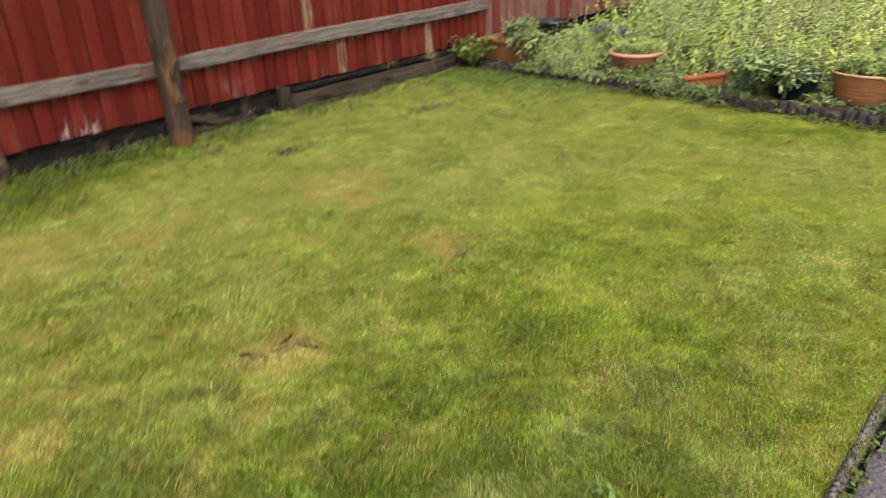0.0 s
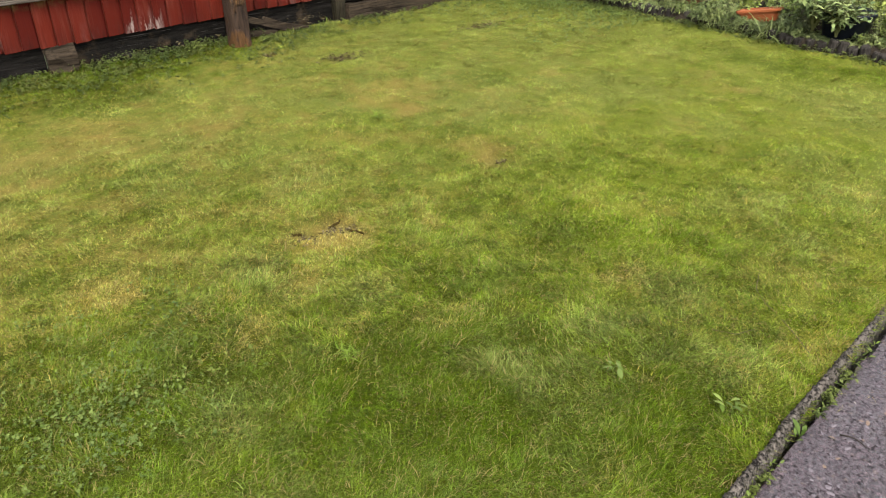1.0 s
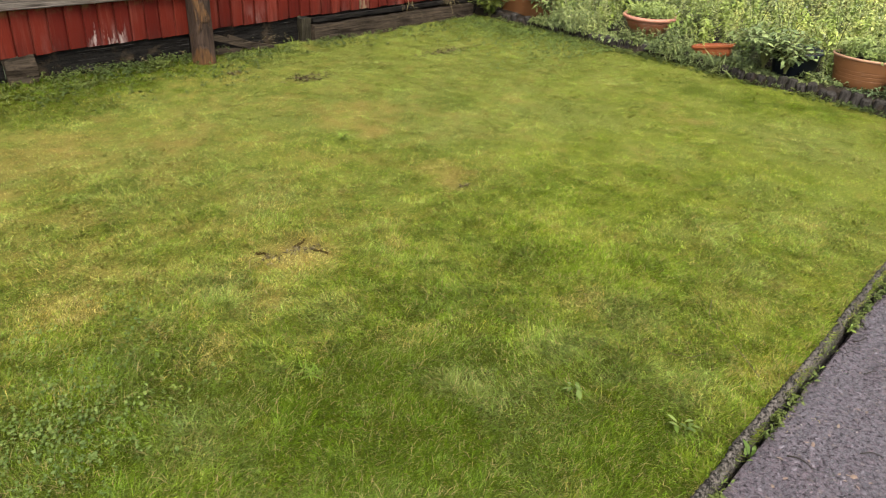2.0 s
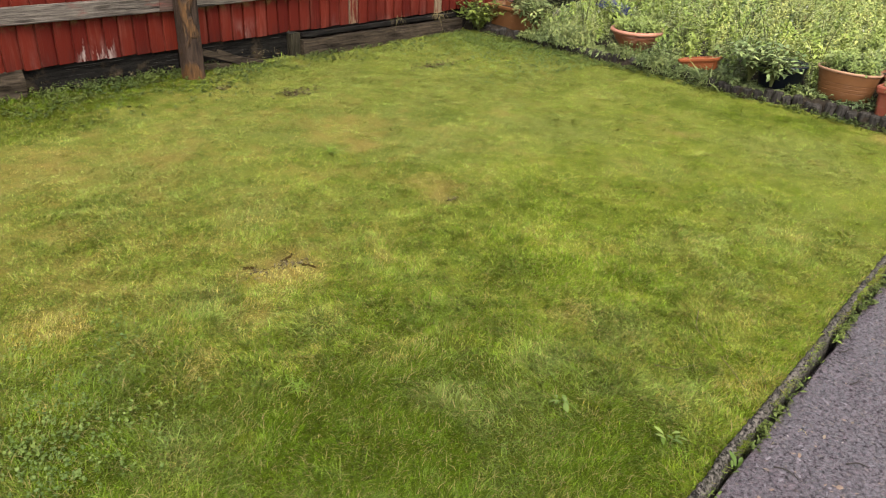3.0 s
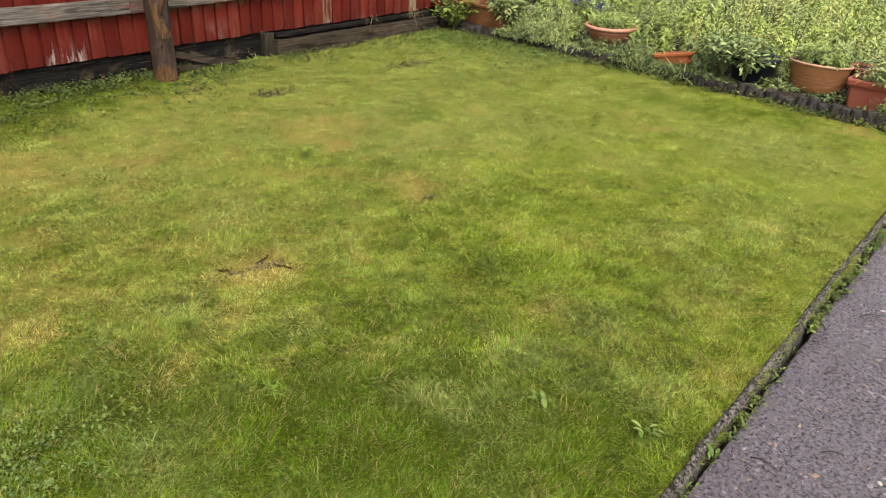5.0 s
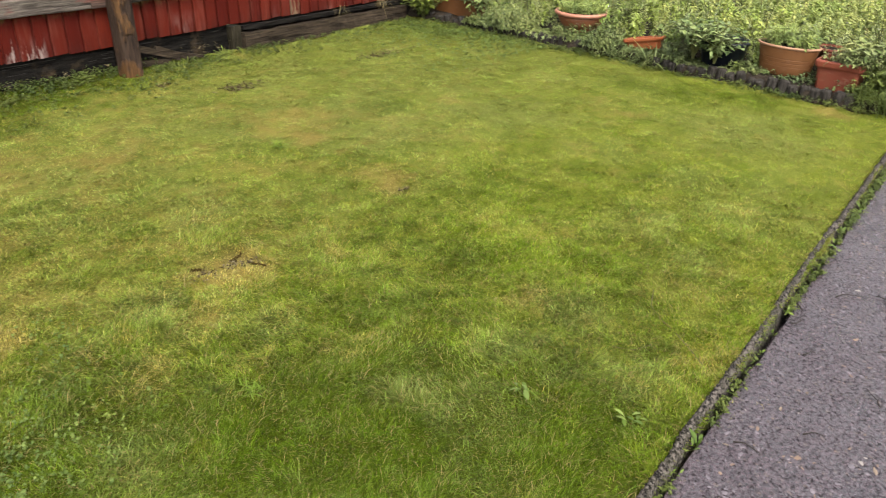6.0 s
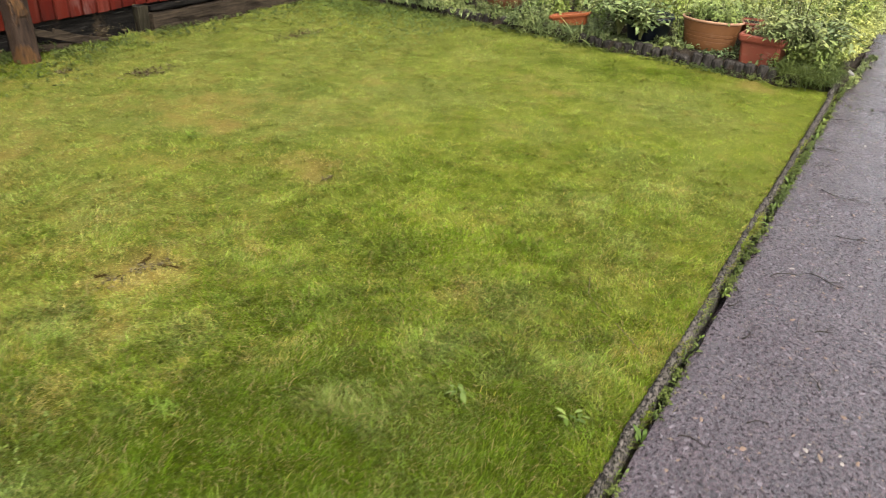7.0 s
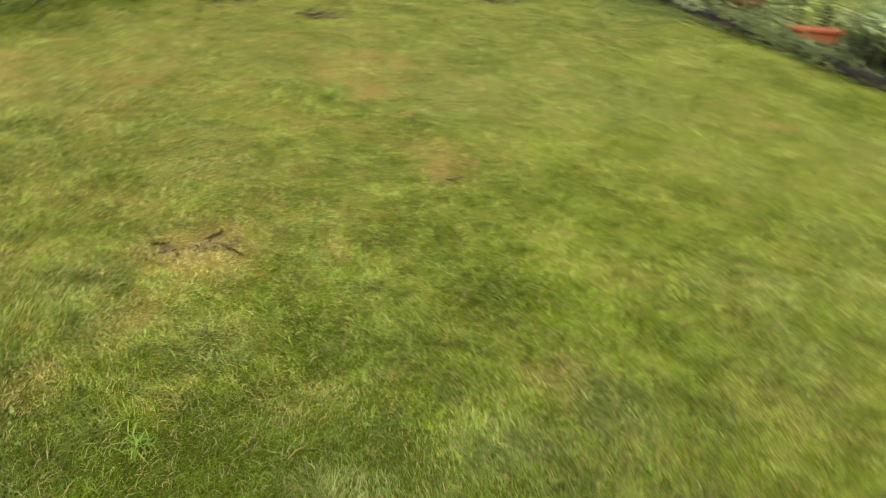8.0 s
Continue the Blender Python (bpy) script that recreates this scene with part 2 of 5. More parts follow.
def mat_asphalt():
    k = Nodes("worn_asphalt")
    p = k.where()
    bent = k.add("ShaderNodeMix")
    bent.data_type, bent.blend_type = "RGBA", "LINEAR_LIGHT"
    warp = k.add("ShaderNodeTexNoise", Vector=p, Scale=140.0, Detail=2.0)
    k.put(bent, "0", 0.006)
    k.put(bent, "6", p)
    k.put(bent, "7", warp.outputs["Color"])
    stones = k.cells(bent.outputs[2], 105)
    tone = k.add("ShaderNodeSeparateColor", Color=stones.outputs["Color"])
    col = k.mix(k.span(k.noise(p, 150, 5, 0.85), 0.41, 0.57), (0.0066, 0.00468, 0.00523), (0.132, 0.0963, 0.102))
    col = k.mix(0.5, col, k.mix(tone.outputs[0], (0.0248, 0.0176, 0.0198), (0.121, 0.0891, 0.0963)))
    col = k.mix(k.span(tone.outputs[1], 0.94, 0.97, 0, 0.7), col, (0.121, 0.0935, 0.0715))
    gap = k.span(stones.outputs["Distance"], 0.4, 0.8)
    col = k.mix(k.math("MULTIPLY", gap, 0.4), col, (0.0165, 0.0138, 0.0165))
    col = k.mix(k.span(k.noise(p, 3.2, 5, 0.65), 0.35, 0.75, 0, 0.3), col, (0.033, 0.0275, 0.033))
    col = k.mix(k.span(k.noise(p, 1.1, 3), 0.5, 0.8, 0, 0.35), col, (0.0715, 0.0633, 0.0688))
    col = k.mix(1.0, col, (0.94, 0.84, 0.87), "MULTIPLY")
    pit = k.span(k.noise(p, 75, 4, 0.75), 0.525, 0.59)
    col = k.mix(k.math("MULTIPLY", pit, 0.8), col, (0.00495, 0.00358, 0.00385))
    gloss = k.math("MULTIPLY", k.span(k.noise(p, 120, 4, 0.8), 0.46, 0.6, 0.02, 0.3), k.span(pit, 0, 1, 1, 0.1))
    rough = k.span(k.noise(p, 5.0, 4), 0.3, 0.7, 0.2, 0.42)
    height = k.math("ADD", k.math("MULTIPLY", k.math("ADD", gap, pit), -0.4), k.math("MULTIPLY", k.noise(p, 150, 5, 0.8), 1.6))
    return k.surface(col, rough, k.bump(height, 1.0, 0.006), Specular_IOR_Level=gloss, Coat_Weight=k.math("MULTIPLY", k.span(k.noise(p, 4.0, 4), 0.35, 0.65, 0.8, 1.0), k.span(pit, 0, 1, 1, 0.25)), Coat_Roughness=0.16, Coat_IOR=1.62, Coat_Normal=k.bump(height, 0.45, 0.004))


def mat_pebble():
    k = Nodes("path_pebble")
    r = k.island()
    ramp = k.mix(k.span(r, 0, 0.8), (0.0193, 0.0154, 0.0176), (0.105, 0.088, 0.0951))
    ramp = k.mix(k.span(r, 0.86, 0.88), ramp, (0.121, 0.0798, 0.055))
    ramp = k.mix(k.span(r, 0.98, 0.985), ramp, (0.187, 0.16, 0.138))
    return k.surface(ramp, 0.45, Specular_IOR_Level=0.25)


def mat_concrete():
    k = Nodes("mossy_concrete")
    p = k.where()
    n = k.noise(p, 90, 5)
    col = k.mix(k.span(n, 0.42, 0.6), (0.006, 0.005, 0.004), (0.1, 0.085, 0.071))
    col = k.mix(k.span(k.noise(p, 14, 5, 0.7), 0.44, 0.6, 0, 0.6), col, (0.011, 0.0105, 0.00495))
    speck = k.cells(p, 115)
    col = k.mix(k.span(speck.outputs["Distance"], 0.1, 0.4, 0.45, 0), col, (0.15, 0.136, 0.118))
    return k.surface(col, 0.85, k.bump(n, 1.0, 0.01), Specular_IOR_Level=0.1)


def mat_red_board(bare=""):
    """Red fence stain, thin and worn along the grain, bare and whitened near the bottom ends of some boards."""
    k = Nodes("red_stained_board" if not bare else "half_bare_board")
    r = k.chance()
    g = k.where((1, 1, 0.06))
    q = k.where()
    grain = k.noise(g, 95, 5)
    col = k.mix(r, (0.052, 0.0049, 0.0024), (0.069, 0.0076, 0.0035))
    col = k.mix(k.span(grain, 0.3, 0.75), col, k.mix(r, (0.035, 0.0033, 0.0017), (0.087, 0.0125, 0.006)))
    wear = k.math("MULTIPLY", k.span(k.noise(g, 26, 5, 0.7), 0.52, 0.68), k.span(k.noise(q, 2.3, 2), 0.42, 0.62))
    col = k.mix(k.math("MULTIPLY", wear, 0.55), col, (0.1, 0.03, 0.019))
    zone = k.add("ShaderNodeSeparateXYZ", Vector=q)
    foot = k.math("MULTIPLY", k.span(zone.outputs["Z"], 0.19, 0.36, 1, 0), k.math("MULTIPLY", k.span(k.noise(k.where((1, 1, 0.3)), 14, 4), 0.5, 0.64), k.span(k.noise(k.where((1, 1, 0)), 1.9, 1), 0.5, 0.62)))
    col = k.mix(k.math("MULTIPLY", foot, 0.35), col, (0.231, 0.16, 0.138))
    # one stretch flaked white from the bottom ends upwards
    spot = k.math("SUBTRACT", 1.0, k.math("MULTIPLY", k.math("ABSOLUTE", k.math("SUBTRACT", zone.outputs["X"], 1.85)), 6.5))
    flake = k.math("ADD", k.math("MULTIPLY", k.noise(k.where((1, 1, 0.25)), 30, 4, 0.7), 0.9), k.math("MULTIPLY", zone.outputs["Z"], -1.45))
    flake = k.math("MULTIPLY", k.span(flake, 0.11, 0.24), k.span(spot, 0.1, 0.6))
    col = k.mix(k.math("MULTIPLY", flake, 0.8), col, (0.37, 0.315, 0.28))
    dirt = k.math("MULTIPLY", k.span(zone.outputs["Z"], 0.2, 0.3, 1, 0), k.span(k.noise(g, 20, 4, 0.7), 0.42, 0.6))
    col = k.mix(k.math("MULTIPLY", dirt, 0.45), col, (0.0165, 0.0066, 0.00495))
    fade = k.math("MULTIPLY", k.span(k.noise(k.where((1, 1, 0.12)), 17, 4, 0.7), 0.5, 0.66), k.span(r, 0.35, 0.8))
    col = k.mix(k.math("MULTIPLY", fade, 0.3), col, (0.135, 0.043, 0.03))
    green = k.math("MULTIPLY", k.math("MULTIPLY", k.span(zone.outputs["Z"], 0.41, 0.46), k.span(zone.outputs["Z"], 0.47, 0.5, 1, 0)), k.span(k.noise(q, 14, 3), 0.48, 0.62))
    col = k.mix(k.math("MULTIPLY", green, 0.6), col, (0.0825, 0.077, 0.0275))
    if bare:
        worn = k.math("ADD", zone.outputs["Z"], k.math("MULTIPLY", k.noise(g, 60, 3), 0.1))
        left = k.math("MULTIPLY", k.span(worn, 0.52, 0.56, 1, 0) if bare == "low" else k.span(worn, 0.58, 0.62), k.span(k.noise(k.where((1, 1, 0.08)), 34, 4, 0.7), 0.42, 0.52))
        col = k.mix(left, col, k.mix(grain, (0.077, 0.0495, 0.0275), (0.187, 0.138, 0.088)))
    return k.surface(col, 0.75, k.bump(grain, 0.5, 0.005), Specular_IOR_Level=0.07)


def mat_faded_board():
    k = Nodes("faded_red_board")
    r = k.chance()
    g = k.where((1, 1, 0.05))
    n = k.noise(g, 60, 5)
    col = k.mix(k.span(n, 0.35, 0.7), (0.0605, 0.0176, 0.0121), (0.132, 0.077, 0.0605))
    col = k.mix(k.span(r, 0.55, 0.7), col, (0.0715, 0.0165, 0.0121))
    return k.surface(col, 0.75, k.bump(n, 0.4, 0.004), Specular_IOR_Level=0.08)


def mat_wood(name, dark, light, red=0.0, stretch=(0.06, 1, 1), rough=0.8, scale=70):
    k = Nodes(name)
    g = k.where(stretch)
    q = k.where()
    n = k.noise(g, scale, 6, 0.65)
    col = k.mix(k.span(n, 0.3, 0.72), dark, light)
    if red:
        col = k.mix(k.span(k.noise(k.where((0.25, 1, 1)), 13, 3), 0.6, 0.72, 0, red), col, (0.121, 0.0275, 0.0193))
    col = k.mix(k.span(k.noise(q, 7, 3), 0.5, 0.75, 0, 0.35), col, dark)
    knot = k.cells(k.where(tuple(max(a, 0.3) for a in stretch)), 7).outputs["Distance"]
    col = k.mix(k.span(knot, 0.06, 0.16, 0.75, 0), col, dark)
    crack = k.math("MULTIPLY", k.span(k.noise(k.where(tuple(a * 0.6 for a in stretch)), scale * 0.6, 3, 0.5), 0.6, 0.63), k.span(k.noise(q, 4, 2), 0.4, 0.6))
    col = k.mix(k.math("MULTIPLY", crack, 0.7), col, (0.0066, 0.00495, 0.00385))
    relief = k.math("SUBTRACT", n, k.math("ADD", crack, k.span(knot, 0.06, 0.16, 0.5, 0)))
    return k.surface(col, rough, k.bump(relief, 0.8, 0.01), Specular_IOR_Level=0.06)


def mat_tar():
    """Black tarred board with pale scratches, brown worn places and crumbling lower edge."""
    k = Nodes("tarred_board")
    q = k.where()
    n = k.noise(k.where((0.12, 1, 1)), 55, 6, 0.7)
    col = k.mix(k.span(n, 0.35, 0.75), (0.00248, 0.0022, 0.00193), (0.0165, 0.0143, 0.0121))
    scratch = k.math("MULTIPLY", k.span(k.noise(k.where((0.05, 1, 2.4)), 42, 3), 0.63, 0.65), k.span(k.noise(q, 5, 2), 0.45, 0.6))
    col = k.mix(k.math("MULTIPLY", scratch, 0.6), col, (0.0825, 0.0715, 0.0633))
    col = k.mix(k.span(k.noise(q, 6, 5, 0.65), 0.58, 0.72, 0, 0.7), col, (0.0495, 0.0341, 0.0198))
    return k.surface(col, 0.75, k.bump(n, 0.9, 0.01), Specular_IOR_Level=0.04)


def mat_post():
    """Dark bark-stained timber with bare orange-brown wood where the surface has peeled."""
    k = Nodes("peeling_post")
    g = k.where((1, 1, 0.14))
    n = k.noise(g, 50, 6, 0.65)
    col = k.mix(k.span(n, 0.3, 0.7), (0.008, 0.0055, 0.0045), (0.046, 0.029, 0.0195))
    z = k.add("ShaderNodeSeparateXYZ", Vector=k.where()).outputs["Z"]
    peel = k.math("ADD", k.noise(k.where((1, 1, 0.4)), 8, 4, 0.65), k.span(z, 0.0, 0.14, 0.2, 0))
    col = k.mix(k.span(peel, 0.57, 0.67, 0, 0.75), col, k.mix(k.span(n, 0.3, 0.7), (0.033, 0.0149, 0.00605), (0.143, 0.0715, 0.0248)))
    return k.surface(col, 0.7, k.bump(k.math("ADD", n, k.span(peel, 0.55, 0.62)), 0.9, 0.01), Specular_IOR_Level=0.08)


def mat_terracotta(name, deep, pale, bloom=0.3, rough=0.55):
    k = Nodes(name)
    p = k.local()
    n = k.noise(p, 16, 6, 0.65)
    col = k.mix(n, deep, pale)
    col = k.mix(k.span(k.noise(k.local((1, 1, 3)), 9, 4), 0.58, 0.72, 0, bloom), col, (0.275, 0.22, 0.182))
    col = k.mix(k.span(k.noise(p, 5, 3), 0.55, 0.75, 0, 0.35), col, (0.0715, 0.0495, 0.0248))
    return k.surface(col, rough, k.bump(k.noise(p, 90, 4), 0.2, 0.003), Specular_IOR_Level=0.2)


def mat_leaf(name, deep, light, rough=0.42, by_island=True, rim=None, shine=0.12):
    k = Nodes(name)
    r = k.island() if by_island else k.chance()
    col = k.mix(r, deep, light)
    col = k.mix(k.span(k.noise(k.where(), 11, 3), 0.35, 0.65, 0, 0.5), col, k.mix(0.6, deep, light))
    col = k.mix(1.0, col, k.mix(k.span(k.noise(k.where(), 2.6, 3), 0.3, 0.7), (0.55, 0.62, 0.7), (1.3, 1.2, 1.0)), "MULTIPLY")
    if rim:
        col = k.mix(k.span(k.math("FRACT", k.math("MULTIPLY", r, 13.7)), 0.78, 0.82), col, rim)
    return k.surface(col, rough, translucent=0.12, Specular_IOR_Level=shine)


def mat_crumb(name, light):
    k = Nodes(name)
    r = k.math("MULTIPLY", k.island(), k.span(k.noise(k.where(), 150, 4), 0.3, 0.7, 0.4, 1.2))
    col = k.mix(k.math("POWER", r, 1.3), (0.022, 0.015, 0.005), light)
    return k.surface(col, 0.95, Specular_IOR_Level=0.0)


def mat_plain(name, a, b, scale=40, rough=0.5):
    k = Nodes(name)
    n = k.noise(k.where(), scale, 5)
    return k.surface(k.mix(n, a, b), rough, k.bump(n, 0.3, 0.004), Specular_IOR_Level=0.2)


M_BLADE, M_THATCH, M_SOIL, M_GROUND = mat_blades(), mat_thatch(), mat_soil(), mat_ground()
M_ASPHALT, M_PEBBLE, M_CONCRETE = mat_asphalt(), mat_pebble(), mat_concrete()
M_RED, M_FADED = mat_red_board(), mat_faded_board()
M_BARE_LOW, M_BARE_HIGH = mat_red_board("low"), mat_red_board("high")
M_RAIL = mat_wood("weathered_rail", (0.021, 0.0165, 0.0132), (0.14, 0.117, 0.096), red=0.55, scale=95)
M_RAIL_RED = mat_wood("stained_rail_end", (0.021, 0.0135, 0.0105), (0.115, 0.076, 0.06), red=0.7)
M_POST = mat_post()
M_TAR = mat_tar()
M_ROT = mat_wood("rotten_board", (0.0055, 0.00413, 0.00275), (0.055, 0.0401, 0.0264), scale=60)
M_STUB = mat_wood("green_stained_stub", (0.004, 0.0036, 0.0022), (0.034, 0.028, 0.017), stretch=(1, 1, 0.1), scale=60)
M_LOG = mat_wood("grey_log", (0.0066, 0.00578, 0.00495), (0.0495, 0.0429, 0.0363), stretch=(1, 1, 0.15), scale=80)
M_POT_BROWN = mat_terracotta("brown_terracotta", (0.088, 0.034, 0.0115), (0.125, 0.054, 0.019), 0.12)
M_POT_PINK = mat_terracotta("pink_terracotta", (0.22, 0.0825, 0.0495), (0.286, 0.138, 0.0935), 0.4)
M_POT_BUFF = mat_terracotta("buff_plastic", (0.24, 0.125, 0.07), (0.31, 0.18, 0.11), 0.2)
M_POT_STAINED = mat_terracotta("stained_terracotta", (0.11, 0.0358, 0.0165), (0.198, 0.077, 0.0358), 0.5)
M_POT_RED = mat_terracotta("red_plastic", (0.121, 0.0275, 0.0149), (0.165, 0.0457, 0.0253), 0.2, 0.5)
M_POT_ORANGE = mat_terracotta("orange_plastic", (0.15, 0.036, 0.011), (0.195, 0.06, 0.02), 0.15, 0.5)
M_POT_NAVY = mat_plain("navy_plastic", (0.0022, 0.0033, 0.0066), (0.00495, 0.0066, 0.0121), 30, 0.45)
M_BLUE = mat_plain("faded_blue_plastic", (0.0138, 0.0165, 0.0413), (0.0413, 0.0468, 0.088), 25, 0.45)
M_BLACK = mat_plain("black_plastic", (0.0033, 0.0033, 0.0044), (0.011, 0.011, 0.0121), 30, 0.4)
M_STONE = mat_plain("pale_stone", (0.088, 0.077, 0.0688), (0.209, 0.193, 0.176), 60, 0.8)
M_TWIG = mat_plain("twig_bark", (0.00825, 0.00605, 0.00495), (0.0275, 0.0198, 0.0149), 80, 0.8)
M_DEAD = mat_plain("dead_leaf", (0.066, 0.0468, 0.033), (0.165, 0.121, 0.088), 80, 0.7)
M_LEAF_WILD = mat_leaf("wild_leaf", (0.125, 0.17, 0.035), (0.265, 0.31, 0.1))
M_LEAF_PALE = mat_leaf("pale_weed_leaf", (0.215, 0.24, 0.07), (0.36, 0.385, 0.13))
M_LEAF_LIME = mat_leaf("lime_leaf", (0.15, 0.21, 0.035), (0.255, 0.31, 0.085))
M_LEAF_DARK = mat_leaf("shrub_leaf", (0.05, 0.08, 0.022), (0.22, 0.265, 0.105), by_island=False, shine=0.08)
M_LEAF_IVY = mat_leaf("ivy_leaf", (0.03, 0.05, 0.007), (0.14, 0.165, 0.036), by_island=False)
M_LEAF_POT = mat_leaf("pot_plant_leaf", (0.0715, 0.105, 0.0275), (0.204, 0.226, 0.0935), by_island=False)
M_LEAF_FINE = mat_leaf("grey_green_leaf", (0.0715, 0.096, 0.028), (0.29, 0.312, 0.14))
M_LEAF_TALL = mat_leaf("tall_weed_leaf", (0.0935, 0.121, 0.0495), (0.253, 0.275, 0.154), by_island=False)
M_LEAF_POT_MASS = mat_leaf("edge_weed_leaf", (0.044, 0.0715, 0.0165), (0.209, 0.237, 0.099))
M_LEAF_RANK = mat_leaf("rank_grass_leaf", (0.022, 0.0385, 0.0066), (0.088, 0.11, 0.0303))
M_CRUMB = mat_crumb("dead_thatch", (0.187, 0.154, 0.088))
M_PEAT = mat_crumb("dark_turf", (0.06, 0.042, 0.014))
M_STRAW = mat_leaf("dry_straw", (0.044, 0.0385, 0.0165), (0.143, 0.116, 0.0605), rough=0.7)
M_BLEACHED = mat_leaf("bleached_grass", (0.15, 0.13, 0.04), (0.29, 0.25, 0.1), rough=0.7, shine=0.05)
M_FOOT = mat_leaf("foot_weed_leaf", (0.036, 0.05, 0.012), (0.09, 0.11, 0.032), shine=0.04)
M_TUFT = mat_leaf("tuft_leaf", (0.085, 0.14, 0.013), (0.155, 0.2, 0.035), by_island=False, shine=0.04)
M_CLOVER = mat_leaf("clover_leaf", (0.045, 0.075, 0.014), (0.125, 0.16, 0.046), shine=0.05)
M_WEED = mat_leaf("path_weed_leaf", (0.05, 0.082, 0.012), (0.13, 0.17, 0.042), by_island=False, shine=0.1)
M_STEM = mat_plain("green_stem", (0.033, 0.0495, 0.011), (0.088, 0.077, 0.0275), 50, 0.6)
M_FLOWER = mat_plain("white_petal", (0.33, 0.33, 0.303), (0.44, 0.44, 0.418), 50, 0.6)
M_SEED = mat_leaf("seed_head", (0.088, 0.044, 0.022), (0.165, 0.11, 0.055))


# ---- ground ----
def flat_grid(x0, x1, y0, y1, step):
    nx, ny = int(round((x1 - x0) / step)) + 1, int(round((y1 - y0) / step)) + 1
    gx, gy = np.meshgrid(np.linspace(x0, x1, nx), np.linspace(y0, y1, ny), indexing="ij")
    i = np.arange(nx * ny).reshape(nx, ny)
    quads = np.stack([i[:-1, :-1], i[1:, :-1], i[1:, 1:], i[:-1, 1:]], -1).reshape(-1, 4)
    return gx.ravel(), gy.ravel(), quads


bm = bmesh.new()
bmesh.ops.create_grid(bm, x_segments=60, y_segments=60, size=900)
for v in bm.verts:
    v.co.z = -0.16
tagged(make("ground", bm, M_GROUND), "rough grassy ground stretching away beyond the garden", "ground", kind="structure")

gx, gy, quads = flat_grid(0, 1, 0, 1, 0.004)
X = -3.0 + gx * (bed_x(gy * 4.6 - 4.6) + 3.0)
Y = gy * (0.043 - kerb_y(X)) + kerb_y(X) + 0.017
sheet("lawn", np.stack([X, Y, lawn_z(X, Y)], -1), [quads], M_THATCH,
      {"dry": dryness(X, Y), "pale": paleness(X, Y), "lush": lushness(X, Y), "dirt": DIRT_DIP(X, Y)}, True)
tagged(bpy.data.objects["lawn"], "mossy mown lawn with straw-coloured dry patches", "lawn", kind="structure")

gx, gy, quads = flat_grid(5.29, 13.0, -9.0, 0.06, 0.06)
gx = np.maximum(gx, bed_x(gy) - 0.06)
soil_z = 0.06 + 0.05 * (fractal(gx, gy, 0.5, 1) - 0.5) - 0.16 * (gy < kerb_y(gx) - 0.0) - 0.09 * ((gx < bed_x(gy) - 0.02) | ((gx < bed_x(gy) + 0.2) & (gy < -4.1)))
sheet("flower_bed_soil", np.stack([gx, gy, soil_z], -1), [quads], M_SOIL, smooth=True)
tagged(bpy.data.objects["flower_bed_soil"], "dark damp soil of the overgrown bed", "soil", kind="structure")


# ---- path ----
def path_z(x, y):
    crack = np.exp(-((x - 5.19 - 0.03 * np.sin(y * 9)) / 0.012) ** 2) + 0.6 * np.exp(-((x - 3.62 - 0.35 * (y + 4.6)) / 0.006) ** 2)
    edge = np.clip((y - kerb_y(x) + 0.018 + 0.02 * fractal(x, y, 0.1, 3, 2)) / 0.01, 0, 1)
    return -0.014 + 0.012 * (fractal(x, y, 0.5, 4, 3) - 0.5) + 0.005 * (fractal(x, y, 0.03, 2, 2) - 0.5) - 0.012 * crack - 0.075 * edge


gx, gy, quads = flat_grid(0, 1, 0, 1, 0.0035)
X = -3.0 + gx * 10.5
Y = kerb_y(X) - 0.005 - gy**1.6 * 2.6
sheet("path", np.stack([X, Y, path_z(X, Y)], -1), [quads[:, ::-1]], M_ASPHALT, smooth=True)
tagged(bpy.data.objects["path"], "worn damp grey asphalt path with exposed chippings", "path", kind="structure")


def stones(name, count, x0, x1, deep, seed, lo, hi, material, label):
    """Chippings bedded in the path."""
    rng = np.random.RandomState(seed)
    x = rng.uniform(x0, x1, count)
    y = kerb_y(x) - 0.055 - rng.uniform(0, deep, count)
    s = lo * (hi / lo) ** (rng.rand(count) ** 2.2)
    ring = np.array([[math.cos(a), math.sin(a), 0] for a in np.arange(6) * math.tau / 6])
    top = ring * 0.62 + [0, 0, 0.55]
    unit = np.concatenate([ring, top])
    turn = rng.uniform(0, math.tau, count)
    stretch = np.stack([s * rng.uniform(0.9, 1.5, count), s * rng.uniform(0.4, 0.9, count), s * 0.3], -1)
    v = unit[None] * (1 + 0.25 * rng.randn(count, 12, 1).clip(-1, 1)) * stretch[:, None]
    c, w = np.cos(turn)[:, None], np.sin(turn)[:, None]
    v = np.stack([v[..., 0] * c - v[..., 1] * w + x[:, None], v[..., 0] * w + v[..., 1] * c + y[:, None], v[..., 2] + path_z(x, y)[:, None] - 0.0008], -1)
    at = (np.arange(count) * 12)[:, None]
    side = np.array([[i, (i + 1) % 6, 6 + (i + 1) % 6, 6 + i] for i in range(6)])
    quads = (at[:, :, None] + side[None]).reshape(-1, 4)
    caps = at + np.arange(6, 12)[None]
    return tagged(sheet(name, v.reshape(-1, 3), [quads, caps], material), label, "chippings", kind="stuff")


stones("path_chippings", 11000, 0.8, 5.4, 1.0, 3, 0.0028, 0.0105, M_PEBBLE, "small grey and buff chippings set in the asphalt")


